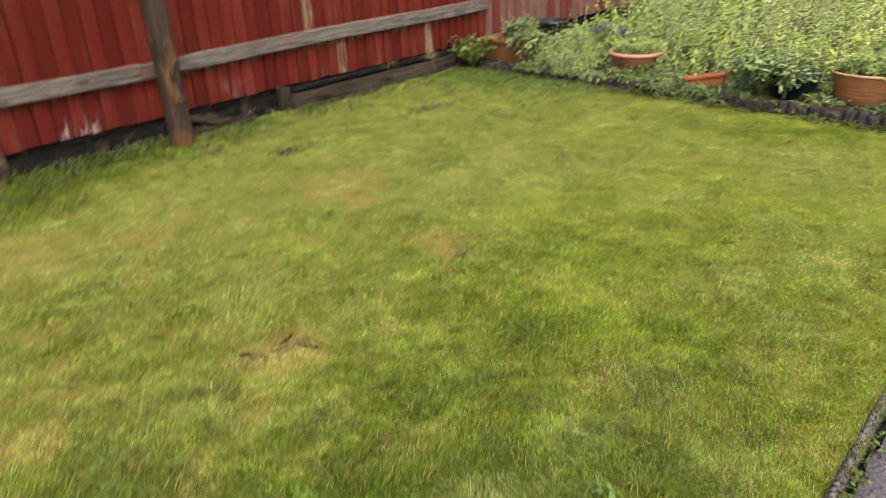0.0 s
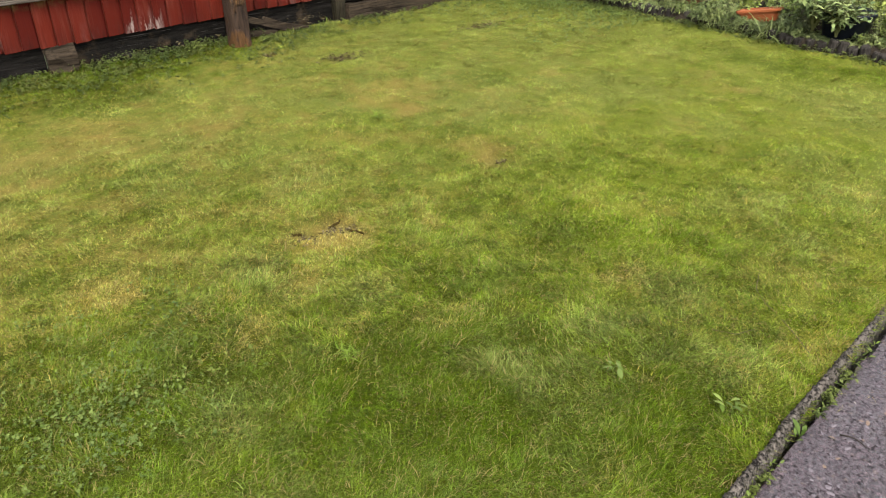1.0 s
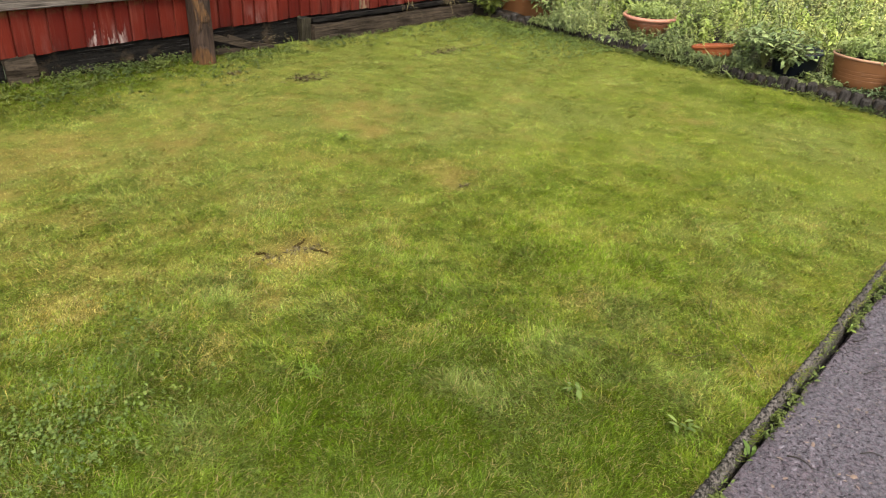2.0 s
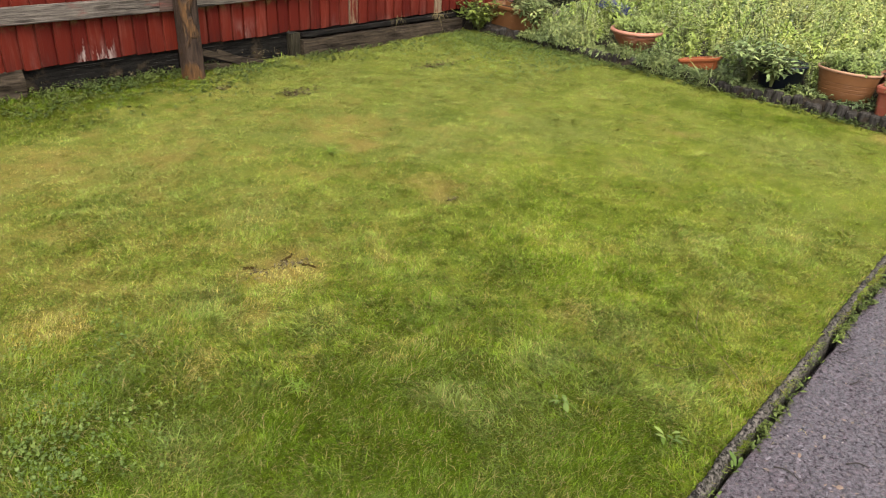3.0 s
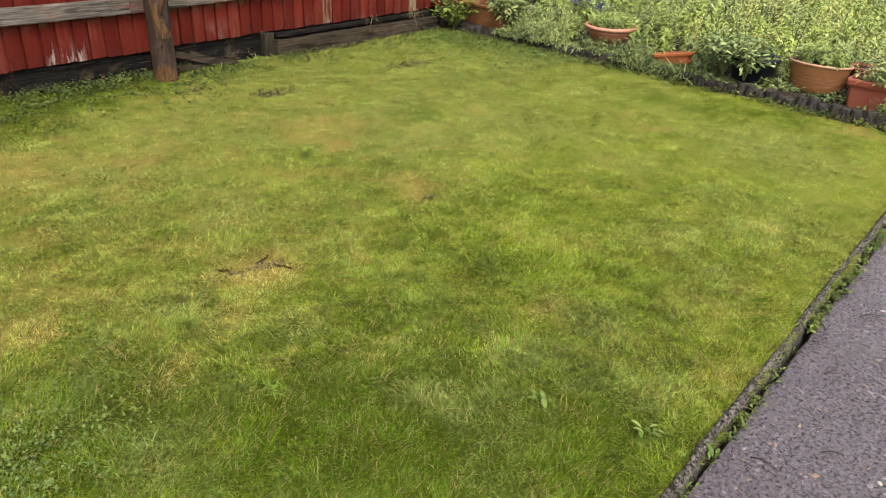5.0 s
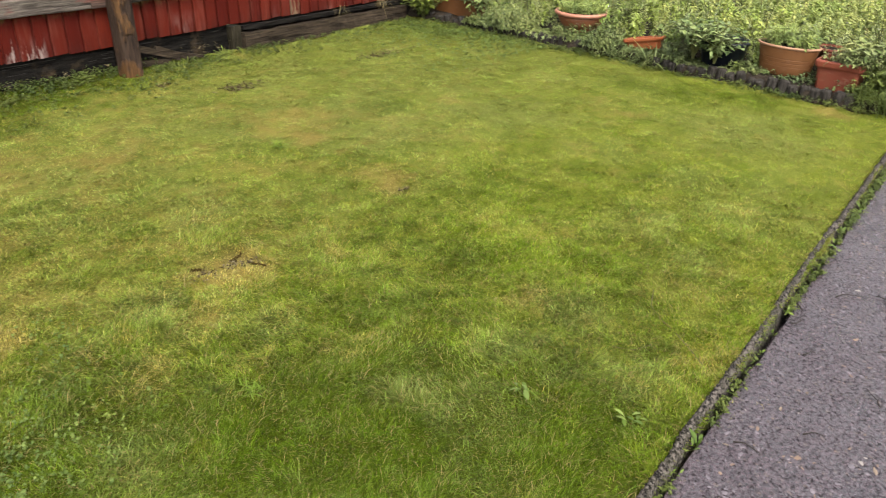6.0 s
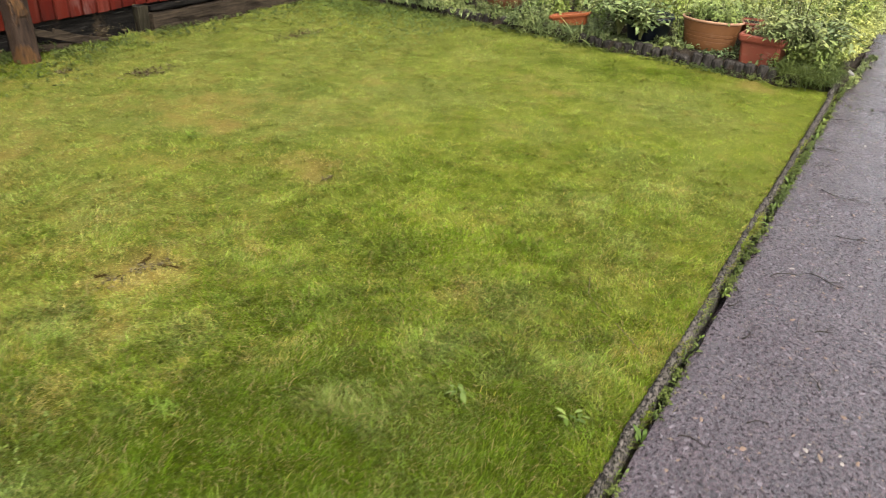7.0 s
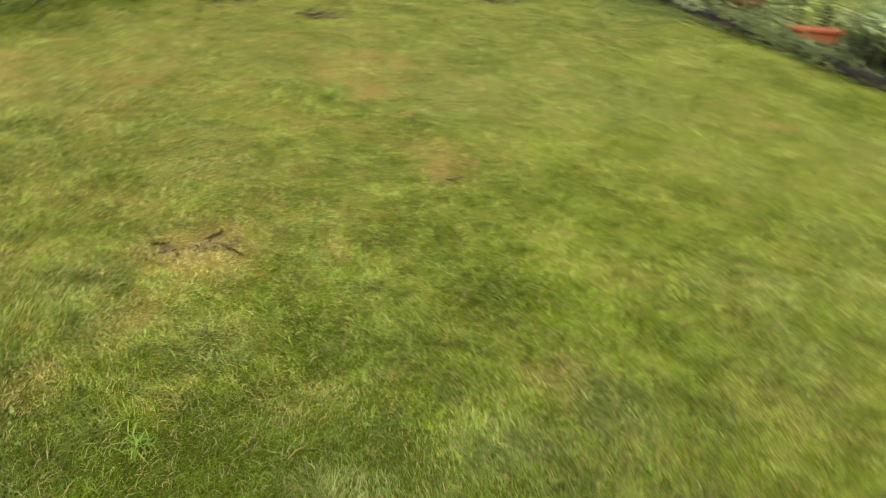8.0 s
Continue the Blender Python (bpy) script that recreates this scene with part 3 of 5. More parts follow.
def kerb_edging():
    """Concrete edging in lengths, slightly out of line."""
    top = empty("kerb_edging", 1.32, kerb_y(1.32), 0, math.degrees(math.atan(0.0635)))
    tagged(top, "narrow mossy concrete edging between lawn and path", "kerb", kind="structure")
    rng = random.Random(5)
    start = -4.3
    for i in range(10):
        bm = bmesh.new()
        x0, x1 = start + i * 0.915, start + i * 0.915 + 0.905
        n = 150
        prof = [(-0.004, -0.14), (-0.004, 0.0), (-0.001, 0.012), (0.005, 0.02), (0.017, 0.024), (0.024, 0.012), (0.026, -0.14)]
        loops = []
        for j in range(n + 1):
            x = x0 + (x1 - x0) * j / n
            loops.append([])
            for y, z in prof:
                p = Vector((x, y, z))
                if z > 0:
                    p += Vector(noise.noise_vector(p * 105)) * 0.008 + Vector(noise.noise_vector(p * 9 + Vector((i, 0, 0)))) * 0.003
                loops[-1].append(bm.verts.new(p))
        for a, b in zip(loops, loops[1:]):
            for q in range(len(prof) - 1):
                bm.faces.new((a[q], a[q + 1], b[q + 1], b[q]))
        bm.faces.new(loops[0])
        bm.faces.new(loops[-1][::-1])
        piece = part("edging_stone", bm, M_CONCRETE, top, smooth=True)
        piece.location = (0, rng.uniform(-0.006, 0.006), rng.uniform(-0.006, 0.004))
        piece.rotation_euler = (rng.uniform(-0.05, 0.05), 0, rng.uniform(-0.006, 0.006))


kerb_edging()


# ---- fence ----
def fence(name, x0, count, pitch, foot, material, label, bare={}, rails=(), height=1.75, seed=1):
    top = empty(name, x0, FENCE_Y, 0)
    tagged(top, label, "fence")
    rng = random.Random(seed)
    for i in range(count):
        bm = bmesh.new()
        w = pitch + 0.022
        # feather edge: thick at the left side, thin at the right
        h = foot + rng.uniform(-0.006, 0.006)
        n = 8
        loops = []
        for j in range(n + 1):
            z = h + (height - h) * (j / n) ** 1.6
            warp = 0.003 * noise.noise(Vector((i * 3.1 + seed, z * 2.0, 0)))
            prof = [(0, -0.012), (0.004, -0.016), (pitch - 0.012, -0.004), (pitch - 0.010, 0.007), (w, 0.007), (w, 0.01), (0, 0.006)]
            loops.append([bm.verts.new((x + warp, y + warp, z + (0.004 * noise.noise(Vector((x * 40 + i * 5, 0, seed))) if j == 0 else 0))) for x, y in prof])
        for a, b in zip(loops, loops[1:]):
            for q in range(7):
                bm.faces.new((a[q], a[(q + 1) % 7], b[(q + 1) % 7], b[q]))
        bm.faces.new(loops[0])
        bm.faces.new(loops[-1][::-1])
        mat = bare.get(i, material)
        board = part("fence_board", bm, mat, top, "board with bare pale timber where the stain is gone" if i in bare else "")
        board.location = (i * pitch + rng.uniform(-0.005, 0.005), rng.uniform(-0.003, 0.002), 0)
        board.rotation_euler = (0, rng.uniform(-0.008, 0.008), 0)
    for a, b, z, tilt, wood in rails:
        bm = bmesh.new()
        n = 30
        loops = []
        for j in range(n + 1):
            x = a + (b - a) * j / n
            bow = 0.006 * math.sin(x * 2.1)
            prof = [(-0.055, 0.006), (-0.055, 0.098), (-0.05, 0.104), (-0.01, 0.104), (-0.01, 0.0), (-0.05, 0.0)]
            loops.append([bm.verts.new(Vector((x - x0, y, z + zz + bow + tilt * (x - a))) + Vector(noise.noise_vector(Vector((x * 7, y * 60, zz * 40)))) * 0.003) for y, zz in prof])
        for p, q in zip(loops, loops[1:]):
            for e in range(6):
                bm.faces.new((p[e], p[(e + 1) % 6], q[(e + 1) % 6], q[e]))
        bm.faces.new(loops[0])
        bm.faces.new(loops[-1][::-1])
        part("rail", bm, wood, top, "weathered grey timber rail with flaking red stain" if wood is M_RAIL else "short rail end stained dull red", smooth=False)
    return top


fence("fence", -1.632, 39, 0.1045, 0.183, M_RED, "red-stained feather-edge timber fence panel with worn paint",
                bare={}, rails=((-1.6, 2.305, 0.462, 0.0, M_RAIL), (2.307, 2.465, 0.458, 0.0, M_RAIL_RED)), seed=3)
fence("fence", 2.473, 33, BOARD, 0.197, M_RED, "red-stained feather-edge timber fence panel with worn paint",
                bare={15: M_BARE_LOW, 12: M_BARE_HIGH, 25: M_BARE_LOW}, rails=((2.468, 5.77, 0.464, 0.004, M_RAIL),), seed=8)
fence("fence", 5.79, 30, 0.11, 0.2, M_FADED, "faded pinkish feather-edge fence panel behind the bed", bare={}, seed=5)


def fence_post(x, y, lean, label):
    top = empty("fence_post", x, y, 0, 5)
    tagged(top, label, "post")
    bm = bmesh.new()
    n, rings = 32, 30
    loops = []
    for j in range(rings + 1):
        z = -0.25 + 2.1 * j / rings
        loops.append([])
        for k in range(n):
            a = math.tau * k / n
            r = 0.064 / (abs(math.cos(a)) ** 7 + abs(math.sin(a)) ** 7) ** (1 / 7)
            r *= 1 + 0.06 * noise.noise(Vector((math.cos(a) * 1.3, math.sin(a) * 1.3, z * 3.0))) + 0.04 * noise.noise(Vector((math.cos(a) * 6, math.sin(a) * 6, z * 9)))
            r *= 0.93 if z < 0.02 else 1
            loops[-1].append(bm.verts.new((r * math.cos(a) - lean * z, r * math.sin(a), z)))
    for p, q in zip(loops, loops[1:]):
        for k in range(n):
            bm.faces.new((p[k], p[(k + 1) % n], q[(k + 1) % n], q[k]))
    bm.faces.new(loops[0][::-1])
    bm.faces.new(loops[-1])
    part("post_shaft", bm, M_POST, top, "", smooth=True)


fence_post(2.45, -0.155, 0.02, "old brown timber fence post with peeling surface")


def plank(name, x0, x1, y0, y1, z0, z1, material, label, category, rough=0.006, seed=0.0, turn=None):
    bm = bmesh.new()
    box(bm, x0, x1, y0, y1, z0, z1)
    cuts = max(2, int((x1 - x0) / 0.05))
    long = [e for e in bm.edges if abs(e.verts[0].co.x - e.verts[1].co.x) > 1e-4]
    bmesh.ops.subdivide_edges(bm, edges=long, cuts=cuts)
    up = [e for e in bm.edges if abs(e.verts[0].co.z - e.verts[1].co.z) > (z1 - z0) * 0.9]
    bmesh.ops.subdivide_edges(bm, edges=up, cuts=3)
    jitter(bm, rough, 14, seed)
    c = Vector(((x0 + x1) / 2, (y0 + y1) / 2, (z0 + z1) / 2))
    bmesh.ops.translate(bm, verts=bm.verts, vec=-c)
    ob = make(name, bm, material)
    ob.matrix_basis = Matrix.Translation(c) @ (turn if turn is not None else Matrix())
    return tagged(ob, label, category)


plank("gravel_board", 1.385, 2.44, 0.03, 0.07, -0.08, 0.205, M_TAR, "black tarred board lying under the fence boards", "board", 0.006, 1)
plank("gravel_board", -1.6, 1.2, 0.03, 0.07, -0.08, 0.205, M_TAR, "black tarred board lying under the fence boards", "board", 0.006, 2)
plank("timber_stub", 1.2, 1.38, -0.02, 0.06, -0.08, 0.178, M_ROT, "rotten brown timber stub under the fence", "timber", 0.026, 3)
plank("gravel_board", 2.45, 3.37, 0.03, 0.07, -0.08, 0.215, M_TAR, "black tarred board lying under the fence boards", "board", 0.006, 4)
plank("timber_stub", 3.37, 3.455, -0.03, 0.05, -0.08, 0.185, M_STUB, "green-stained timber stub under the fence", "timber", 0.008, 5)
plank("gravel_board", 3.455, 8.9, 0.03, 0.07, 0.0, 0.215, M_TAR, "black tarred board lying under the fence boards", "board", 0.006, 6)
plank("edging_sleeper", 3.46, 5.28, -0.075, 0.0, -0.08, 0.125, M_ROT, "weathered brown timber baulk along the fence foot", "timber", 0.01, 7)
plank("batten", 3.47, 5.2, -0.04, 0.0, 0.15, 0.178, M_TAR, "black tarred batten above the timber baulk", "batten", 0.006, 10)
plank("broken_slat", 2.56, 2.9, -0.06, -0.03, 0.075, 0.115, M_ROT, "broken dark slat leaning on the board", "slat", 0.006, 11, pose(0, 0, 0, 0, 20, 0))
plank("broken_slat", 2.86, 3.1, -0.05, -0.03, 0.03, 0.05, M_ROT, "broken dark slat leaning on the board", "slat", 0.005, 13, pose(0, 0, 0, 0, 16, 0))
plank("broken_slat", 2.7, 3.02, -0.055, -0.03, 0.055, 0.085, M_ROT, "broken dark slat leaning on the board", "slat", 0.005, 8, pose(0, 0, 0, 0, 24, 0))
plank("broken_slat", 2.54, 2.82, -0.05, -0.02, 0.01, 0.05, M_ROT, "broken dark slat leaning on the board", "slat", 0.006, 9, pose(0, 0, 0, 0, 6, 0))


# ---- log-roll edging of the bed ----
def log_edging():
    top = empty("log_roll_edging", BED_X, 0, 0)
    tagged(top, "weathered grey log-roll edging along the bed", "edging")
    meshes = []
    for s in range(4):
        bm = bmesh.new()
        n = 9
        rr = [0.035, 0.036, 0.035, 0.028]
        zz = [-0.12, 0.04, 0.086, 0.096]
        loops = [[bm.verts.new((r * math.cos(k * math.tau / n) * (1 + 0.08 * noise.noise(Vector((k, s, i)))), r * math.sin(k * math.tau / n), z + 0.008 * noise.noise(Vector((s * 7, k * 0.6, 1))) * (i > 1))) for k in range(n)] for i, (r, z) in enumerate(zip(rr, zz))]
        for a, b in zip(loops, loops[1:]):
            for k in range(n):
                bm.faces.new((a[k], a[(k + 1) % n], b[(k + 1) % n], b[k]))
        bm.faces.new(loops[-1])
        data = bpy.data.meshes.new("log")
        bm.to_mesh(data)
        bm.free()
        data.materials.append(M_LOG)
        meshes.append(data)
    rng = random.Random(11)
    y = -0.12
    while y > -4.2:
        m = pose(float(bed_x(y)) - BED_X + rng.uniform(-0.006, 0.006), y, rng.uniform(-0.035, -0.005), rng.uniform(-8, 10), rng.uniform(-10, 4), rng.uniform(0, 360))
        share("log", meshes[rng.randrange(4)], top, m)
        y -= 0.072 + rng.uniform(-0.002, 0.004)


log_edging()


# ---- pots ----
def fill(bm, r, z, n=24):
    loop = [bm.verts.new((r * math.cos(k * math.tau / n), r * math.sin(k * math.tau / n), z + 0.006 * noise.noise(Vector((k, z, 0))))) for k in range(n)]
    mid = bm.verts.new((0, 0, z + 0.012))
    for k in range(n):
        bm.faces.new((loop[k], loop[(k + 1) % n], mid))


def round_pot(name, x, y, z, rings, inner, material, label, squash=(1.0, 1.0), lip=0, lip_material=None):
    """A turned pot: outer rings from foot to lip, then down inside to the soil."""
    top = empty(name, x, y, z)
    tagged(top, label, "plant pot")
    bm = bmesh.new()
    lathe(bm, rings[:lip + 1] if lip else rings)
    bmesh.ops.scale(bm, verts=bm.verts, vec=(*squash, 1))
    part("pot_body", bm, material, top, smooth=True)
    if lip:
        bm = bmesh.new()
        lathe(bm, rings[lip:])
        bmesh.ops.scale(bm, verts=bm.verts, vec=(*squash, 1))
        part("pot_rim", bm, lip_material, top, "paler rolled rim", smooth=True)
    bm = bmesh.new()
    fill(bm, *inner)
    bmesh.ops.scale(bm, verts=bm.verts, vec=(*squash, 1))
    part("potting_soil", bm, M_SOIL, top, "dark potting soil")
    return top


def trough(name, x, y, z, length, width, high, material, label, turn=90.0, tilt=0.0, flare=0.85, pitch=0.0, lip=0.18, roll=0.012):
    top = new(name)
    top.matrix_basis = pose(x, y, z, tilt, pitch, turn)
    tagged(top, label, "planter trough")
    bm = bmesh.new()
    L, W = length / 2, width / 2

    def ring(f, z, out=0.0):
        c = 0.02
        l, w = L * f + out, W * f + out
        pts = [(l - c, -w), (l, -w + c), (l, w - c), (l - c, w), (-l + c, w), (-l, w - c), (-l, -w + c), (-l + c, -w)]
        return [bm.verts.new((a, b, z)) for a, b in pts]

    loops = [ring(flare, 0), ring(0.93, high * 0.5), ring(0.935, high * 0.53), ring(0.97, high * (1 - lip)), ring(0.97, high * (1 - lip), roll * 0.7), ring(0.985, high * (1 - lip * 0.75), roll), ring(1.0, high * (1 - lip * 0.2), roll), ring(1.0, high, roll * 0.6), ring(1.0, high, -0.004), ring(0.96, high * 0.8, -0.006)]
    for a, b in zip(loops, loops[1:]):
        for k in range(8):
            bm.faces.new((a[k], a[(k + 1) % 8], b[(k + 1) % 8], b[k]))
    bm.faces.new(loops[0][::-1])
    soil = bmesh.new()
    soil.faces.new([soil.verts.new((v.co.x, v.co.y, v.co.z + 0.002)) for v in loops[-1]])
    soft_edges = [e for e in bm.edges if abs(e.verts[0].co.z - e.verts[1].co.z) > 0.002]
    bmesh.ops.bevel(bm, geom=soft_edges, offset=0.004, segments=2, affect="EDGES")
    part("trough_body", bm, material, top)
    part("potting_soil", soil, M_SOIL, top, "dark potting soil")
    return top


trough("planter_trough", 5.62, -0.45, 0.06, 0.58, 0.22, 0.2, M_POT_BROWN, "brown terracotta trough standing in the bed", turn=86)
bowl = [(0.105, 0.0), (0.136, 0.024), (0.17, 0.066), (0.192, 0.105), (0.2, 0.132), (0.213, 0.134), (0.226, 0.145), (0.227, 0.156), (0.218, 0.166), (0.204, 0.167), (0.193, 0.158), (0.188, 0.146)]
round_pot("bowl_pot", 5.64, -1.755, 0.105, bowl, (0.19, 0.15), M_POT_STAINED, "wide terracotta bowl with a pale rolled rim", lip=4, lip_material=M_POT_PINK)
trough("planter_trough", 5.54, -2.42, 0.08, 0.29, 0.14, 0.09, M_POT_ORANGE, "small bright orange trough half hidden by grass", turn=104, tilt=4, pitch=11, lip=0.3)
barrel = [(0.165, 0.0), (0.17, 0.006)]
for z in (0.066, 0.092, 0.118):
    r = 0.17 + z * 0.165
    barrel += [(r - 0.0004, z - 0.004), (r, z - 0.001), (r - 0.0032, z), (r - 0.0032, z + 0.0012), (r + 0.0006, z + 0.0022), (r + 0.0008, z + 0.006)]
barrel += [(0.202, 0.186), (0.2025, 0.19), (0.209, 0.192), (0.213, 0.198), (0.212, 0.206), (0.206, 0.209), (0.201, 0.205), (0.198, 0.192)]
round_pot("oval_planter", 5.63, -3.47, 0.075, barrel, (0.198, 0.196), M_POT_BROWN, "ribbed brown oval plastic planter with a pale rim", (0.62, 1.02), lip=21, lip_material=M_POT_BUFF)
trough("square_planter", 5.57, -3.865, -0.005, 0.28, 0.24, 0.255, M_POT_RED, "smooth red square plastic planter with a thick rim", turn=88, flare=0.86, lip=0.2, roll=0.014)
small = [(0.07, 0.0), (0.09, 0.11), (0.1, 0.112), (0.104, 0.135), (0.096, 0.138), (0.088, 0.12)]
round_pot("small_pot", 5.87, -3.68, 0.12, small, (0.089, 0.122), M_POT_RED, "small red-brown pot among the leaves")
tub = [(0.13, 0.0), (0.14, 0.01), (0.17, 0.16), (0.18, 0.165), (0.18, 0.185), (0.17, 0.186), (0.16, 0.16)]
round_pot("navy_tub", 5.6, -3.02, 0.06, tub, (0.161, 0.162), M_POT_NAVY, "dark navy plastic tub under a leafy shrub")


# ---- leaves and plants ----
def leaf_mesh(name, length, width, material, fold=0.25, droop=0.3, rows=4, peak=0.75):
    """A pointed leaf along +x with a folded midrib."""
    bm = bmesh.new()
    spine, left, right = [], [], []
    for j in range(rows + 1):
        t = j / rows
        w = width / 2 * math.sin(math.pi * min(1, 0.06 + 0.94 * t) ** peak) if 0 < j < rows else 0.0
        x, z = length * t, -droop * length * t * t
        spine.append(bm.verts.new((x, 0, z)))
        if 0 < j < rows:
            left.append(bm.verts.new((x, w, z + fold * w)))
            right.append(bm.verts.new((x, -w, z + fold * w)))
    for side, flip in ((left, False), (right, True)):
        for j in range(rows):
            if j == 0:
                f = [spine[0], spine[1], side[0]]
            elif j == rows - 1:
                f = [spine[j], spine[j + 1], side[j - 1]]
            else:
                f = [spine[j], spine[j + 1], side[j], side[j - 1]]
            bm.faces.new(f if not flip else f[::-1])
    data = bpy.data.meshes.new(name)
    bm.to_mesh(data)
    bm.free()
    data.materials.append(material)
    data.shade_smooth()
    return data


def leafy_plant(name, x, y, z, stems, height, spread, leaf, per_stem, label, category, seed, group="", scale=(0.7, 1.2), bare=0.2, fall=0.22):
    """Arching stems with leaves of their own."""
    top = empty(name, x, y, z)
    tagged(top, label, category, group)
    rng = random.Random(seed)
    for s in range(stems):
        a = rng.uniform(0, math.tau)
        out = spread * rng.uniform(0.25, 1.0)
        h = height * rng.uniform(0.55, 1.1)
        pts = [Vector((math.cos(a) * out * t**1.5 + rng.uniform(-0.006, 0.006), math.sin(a) * out * t**1.5 + rng.uniform(-0.006, 0.006), h * (t * (1 + 0.5 * fall) - fall * t**3))) for t in (0, 0.25, 0.5, 0.75, 1.0)]
        bm = bmesh.new()
        tube(bm, pts, 0.0035, 5, 0.4)
        stem = part("stem", bm, M_STEM, top)
        for k in range(per_stem):
            t = bare + (1 - bare) * (k + rng.random()) / per_stem
            i = min(3, int(t * 4))
            p = pts[i].lerp(pts[i + 1], t * 4 - i)
            s_ = rng.uniform(*scale)
            m = Matrix.Translation(p) @ pose(0, 0, 0, rng.uniform(-25, 25), rng.uniform(-40, 25), math.degrees(a) * 0.3 + rng.uniform(0, 360)) @ Matrix.Diagonal((s_, s_, s_, 1))
            share("leaf", leaf, stem, m)
    return top


L_SHRUB = leaf_mesh("shrub_leaf", 0.08, 0.04, M_LEAF_DARK)
L_POT = leaf_mesh("pot_leaf", 0.065, 0.024, M_LEAF_POT)
L_WEED = leaf_mesh("weed_leaf", 0.036, 0.015, M_WEED, droop=0.4, rows=5, peak=1.3)
L_ROUND = leaf_mesh("round_leaf", 0.042, 0.03, M_LEAF_IVY)

leafy_plant("leafy_shrub", 5.44, -2.86, 0.1, 50, 0.38, 0.36, L_SHRUB, 10, "grey-green leafy shrub spilling over the navy tub", "shrub", 21, fall=0.9, scale=(0.4, 0.78), bare=0.25)
leafy_plant("leafy_shrub", 5.41, -3.04, 0.1, 32, 0.32, 0.26, L_SHRUB, 8, "pale leaves hanging in front of the navy tub", "shrub", 29, fall=0.9, scale=(0.45, 0.8), bare=0.2)
leafy_plant("pot_plant", 5.56, -0.7, 0.1, 52, 0.34, 0.3, L_POT, 11, "leafy green plant growing in the terracotta trough", "plant", 22, fall=0.9)
leafy_plant("pot_plant", 5.66, -0.52, 0.24, 30, 0.22, 0.22, L_POT, 10, "leafy green plant growing in the terracotta trough", "plant", 23)
leafy_plant("pot_plant", 5.7, -3.46, 0.24, 18, 0.15, 0.18, L_POT, 9, "pale leafy plant growing in the barrel pot", "plant", 24, fall=0.2)
leafy_plant("pot_plant", 5.62, -3.98, 0.25, 34, 0.16, 0.24, L_POT, 10, "leafy plant growing in the red square planter", "plant", 28, scale=(0.5, 1.0))
leafy_plant("pot_plant", 5.66, -4.14, 0.06, 80, 0.4, 0.36, L_POT, 11, "leafy plant spilling over the red planter", "plant", 25, fall=0.8, scale=(0.6, 1.15))
leafy_plant("pot_plant", 5.48, -3.97, 0.22, 16, 0.12, 0.2, L_POT, 9, "leaves hanging over the rim of the red square planter", "plant", 30, fall=1.3, scale=(0.5, 1.0))
leafy_plant("ivy_clump", 5.38, -0.2, 0.02, 60, 0.3, 0.27, L_ROUND, 11, "small-leaved evergreen clump in the fence corner", "shrub", 26)
L_FINE = leaf_mesh("fine_leaf", 0.034, 0.011, M_LEAF_TALL)
L_GLOSSY = leaf_mesh("glossy_leaf", 0.05, 0.02, M_LEAF_IVY)
leafy_plant("leafy_shrub", 5.8, -2.13, 0.1, 26, 0.34, 0.2, L_GLOSSY, 10, "dark glossy clump beside the terracotta bowl", "shrub", 61, fall=0.4)
for k, (px, py) in enumerate(((5.72, -2.86), (5.78, -3.2), (5.74, -1.15), (5.85, -2.55), (5.9, -4.0))):
    leafy_plant("tall_weed", px, py, 0.06, 7, 0.55, 0.16, L_FINE, 15, "tall thin-stemmed weed with small grey-green leaves", "weed", 62 + k, "tall weeds in the bed", fall=0.1)
leafy_plant("bowl_plant", 5.7, -1.82, 0.25, 12, 0.09, 0.12, L_POT, 10, "sparse young plant growing in the terracotta bowl", "plant", 27, scale=(0.4, 0.8))


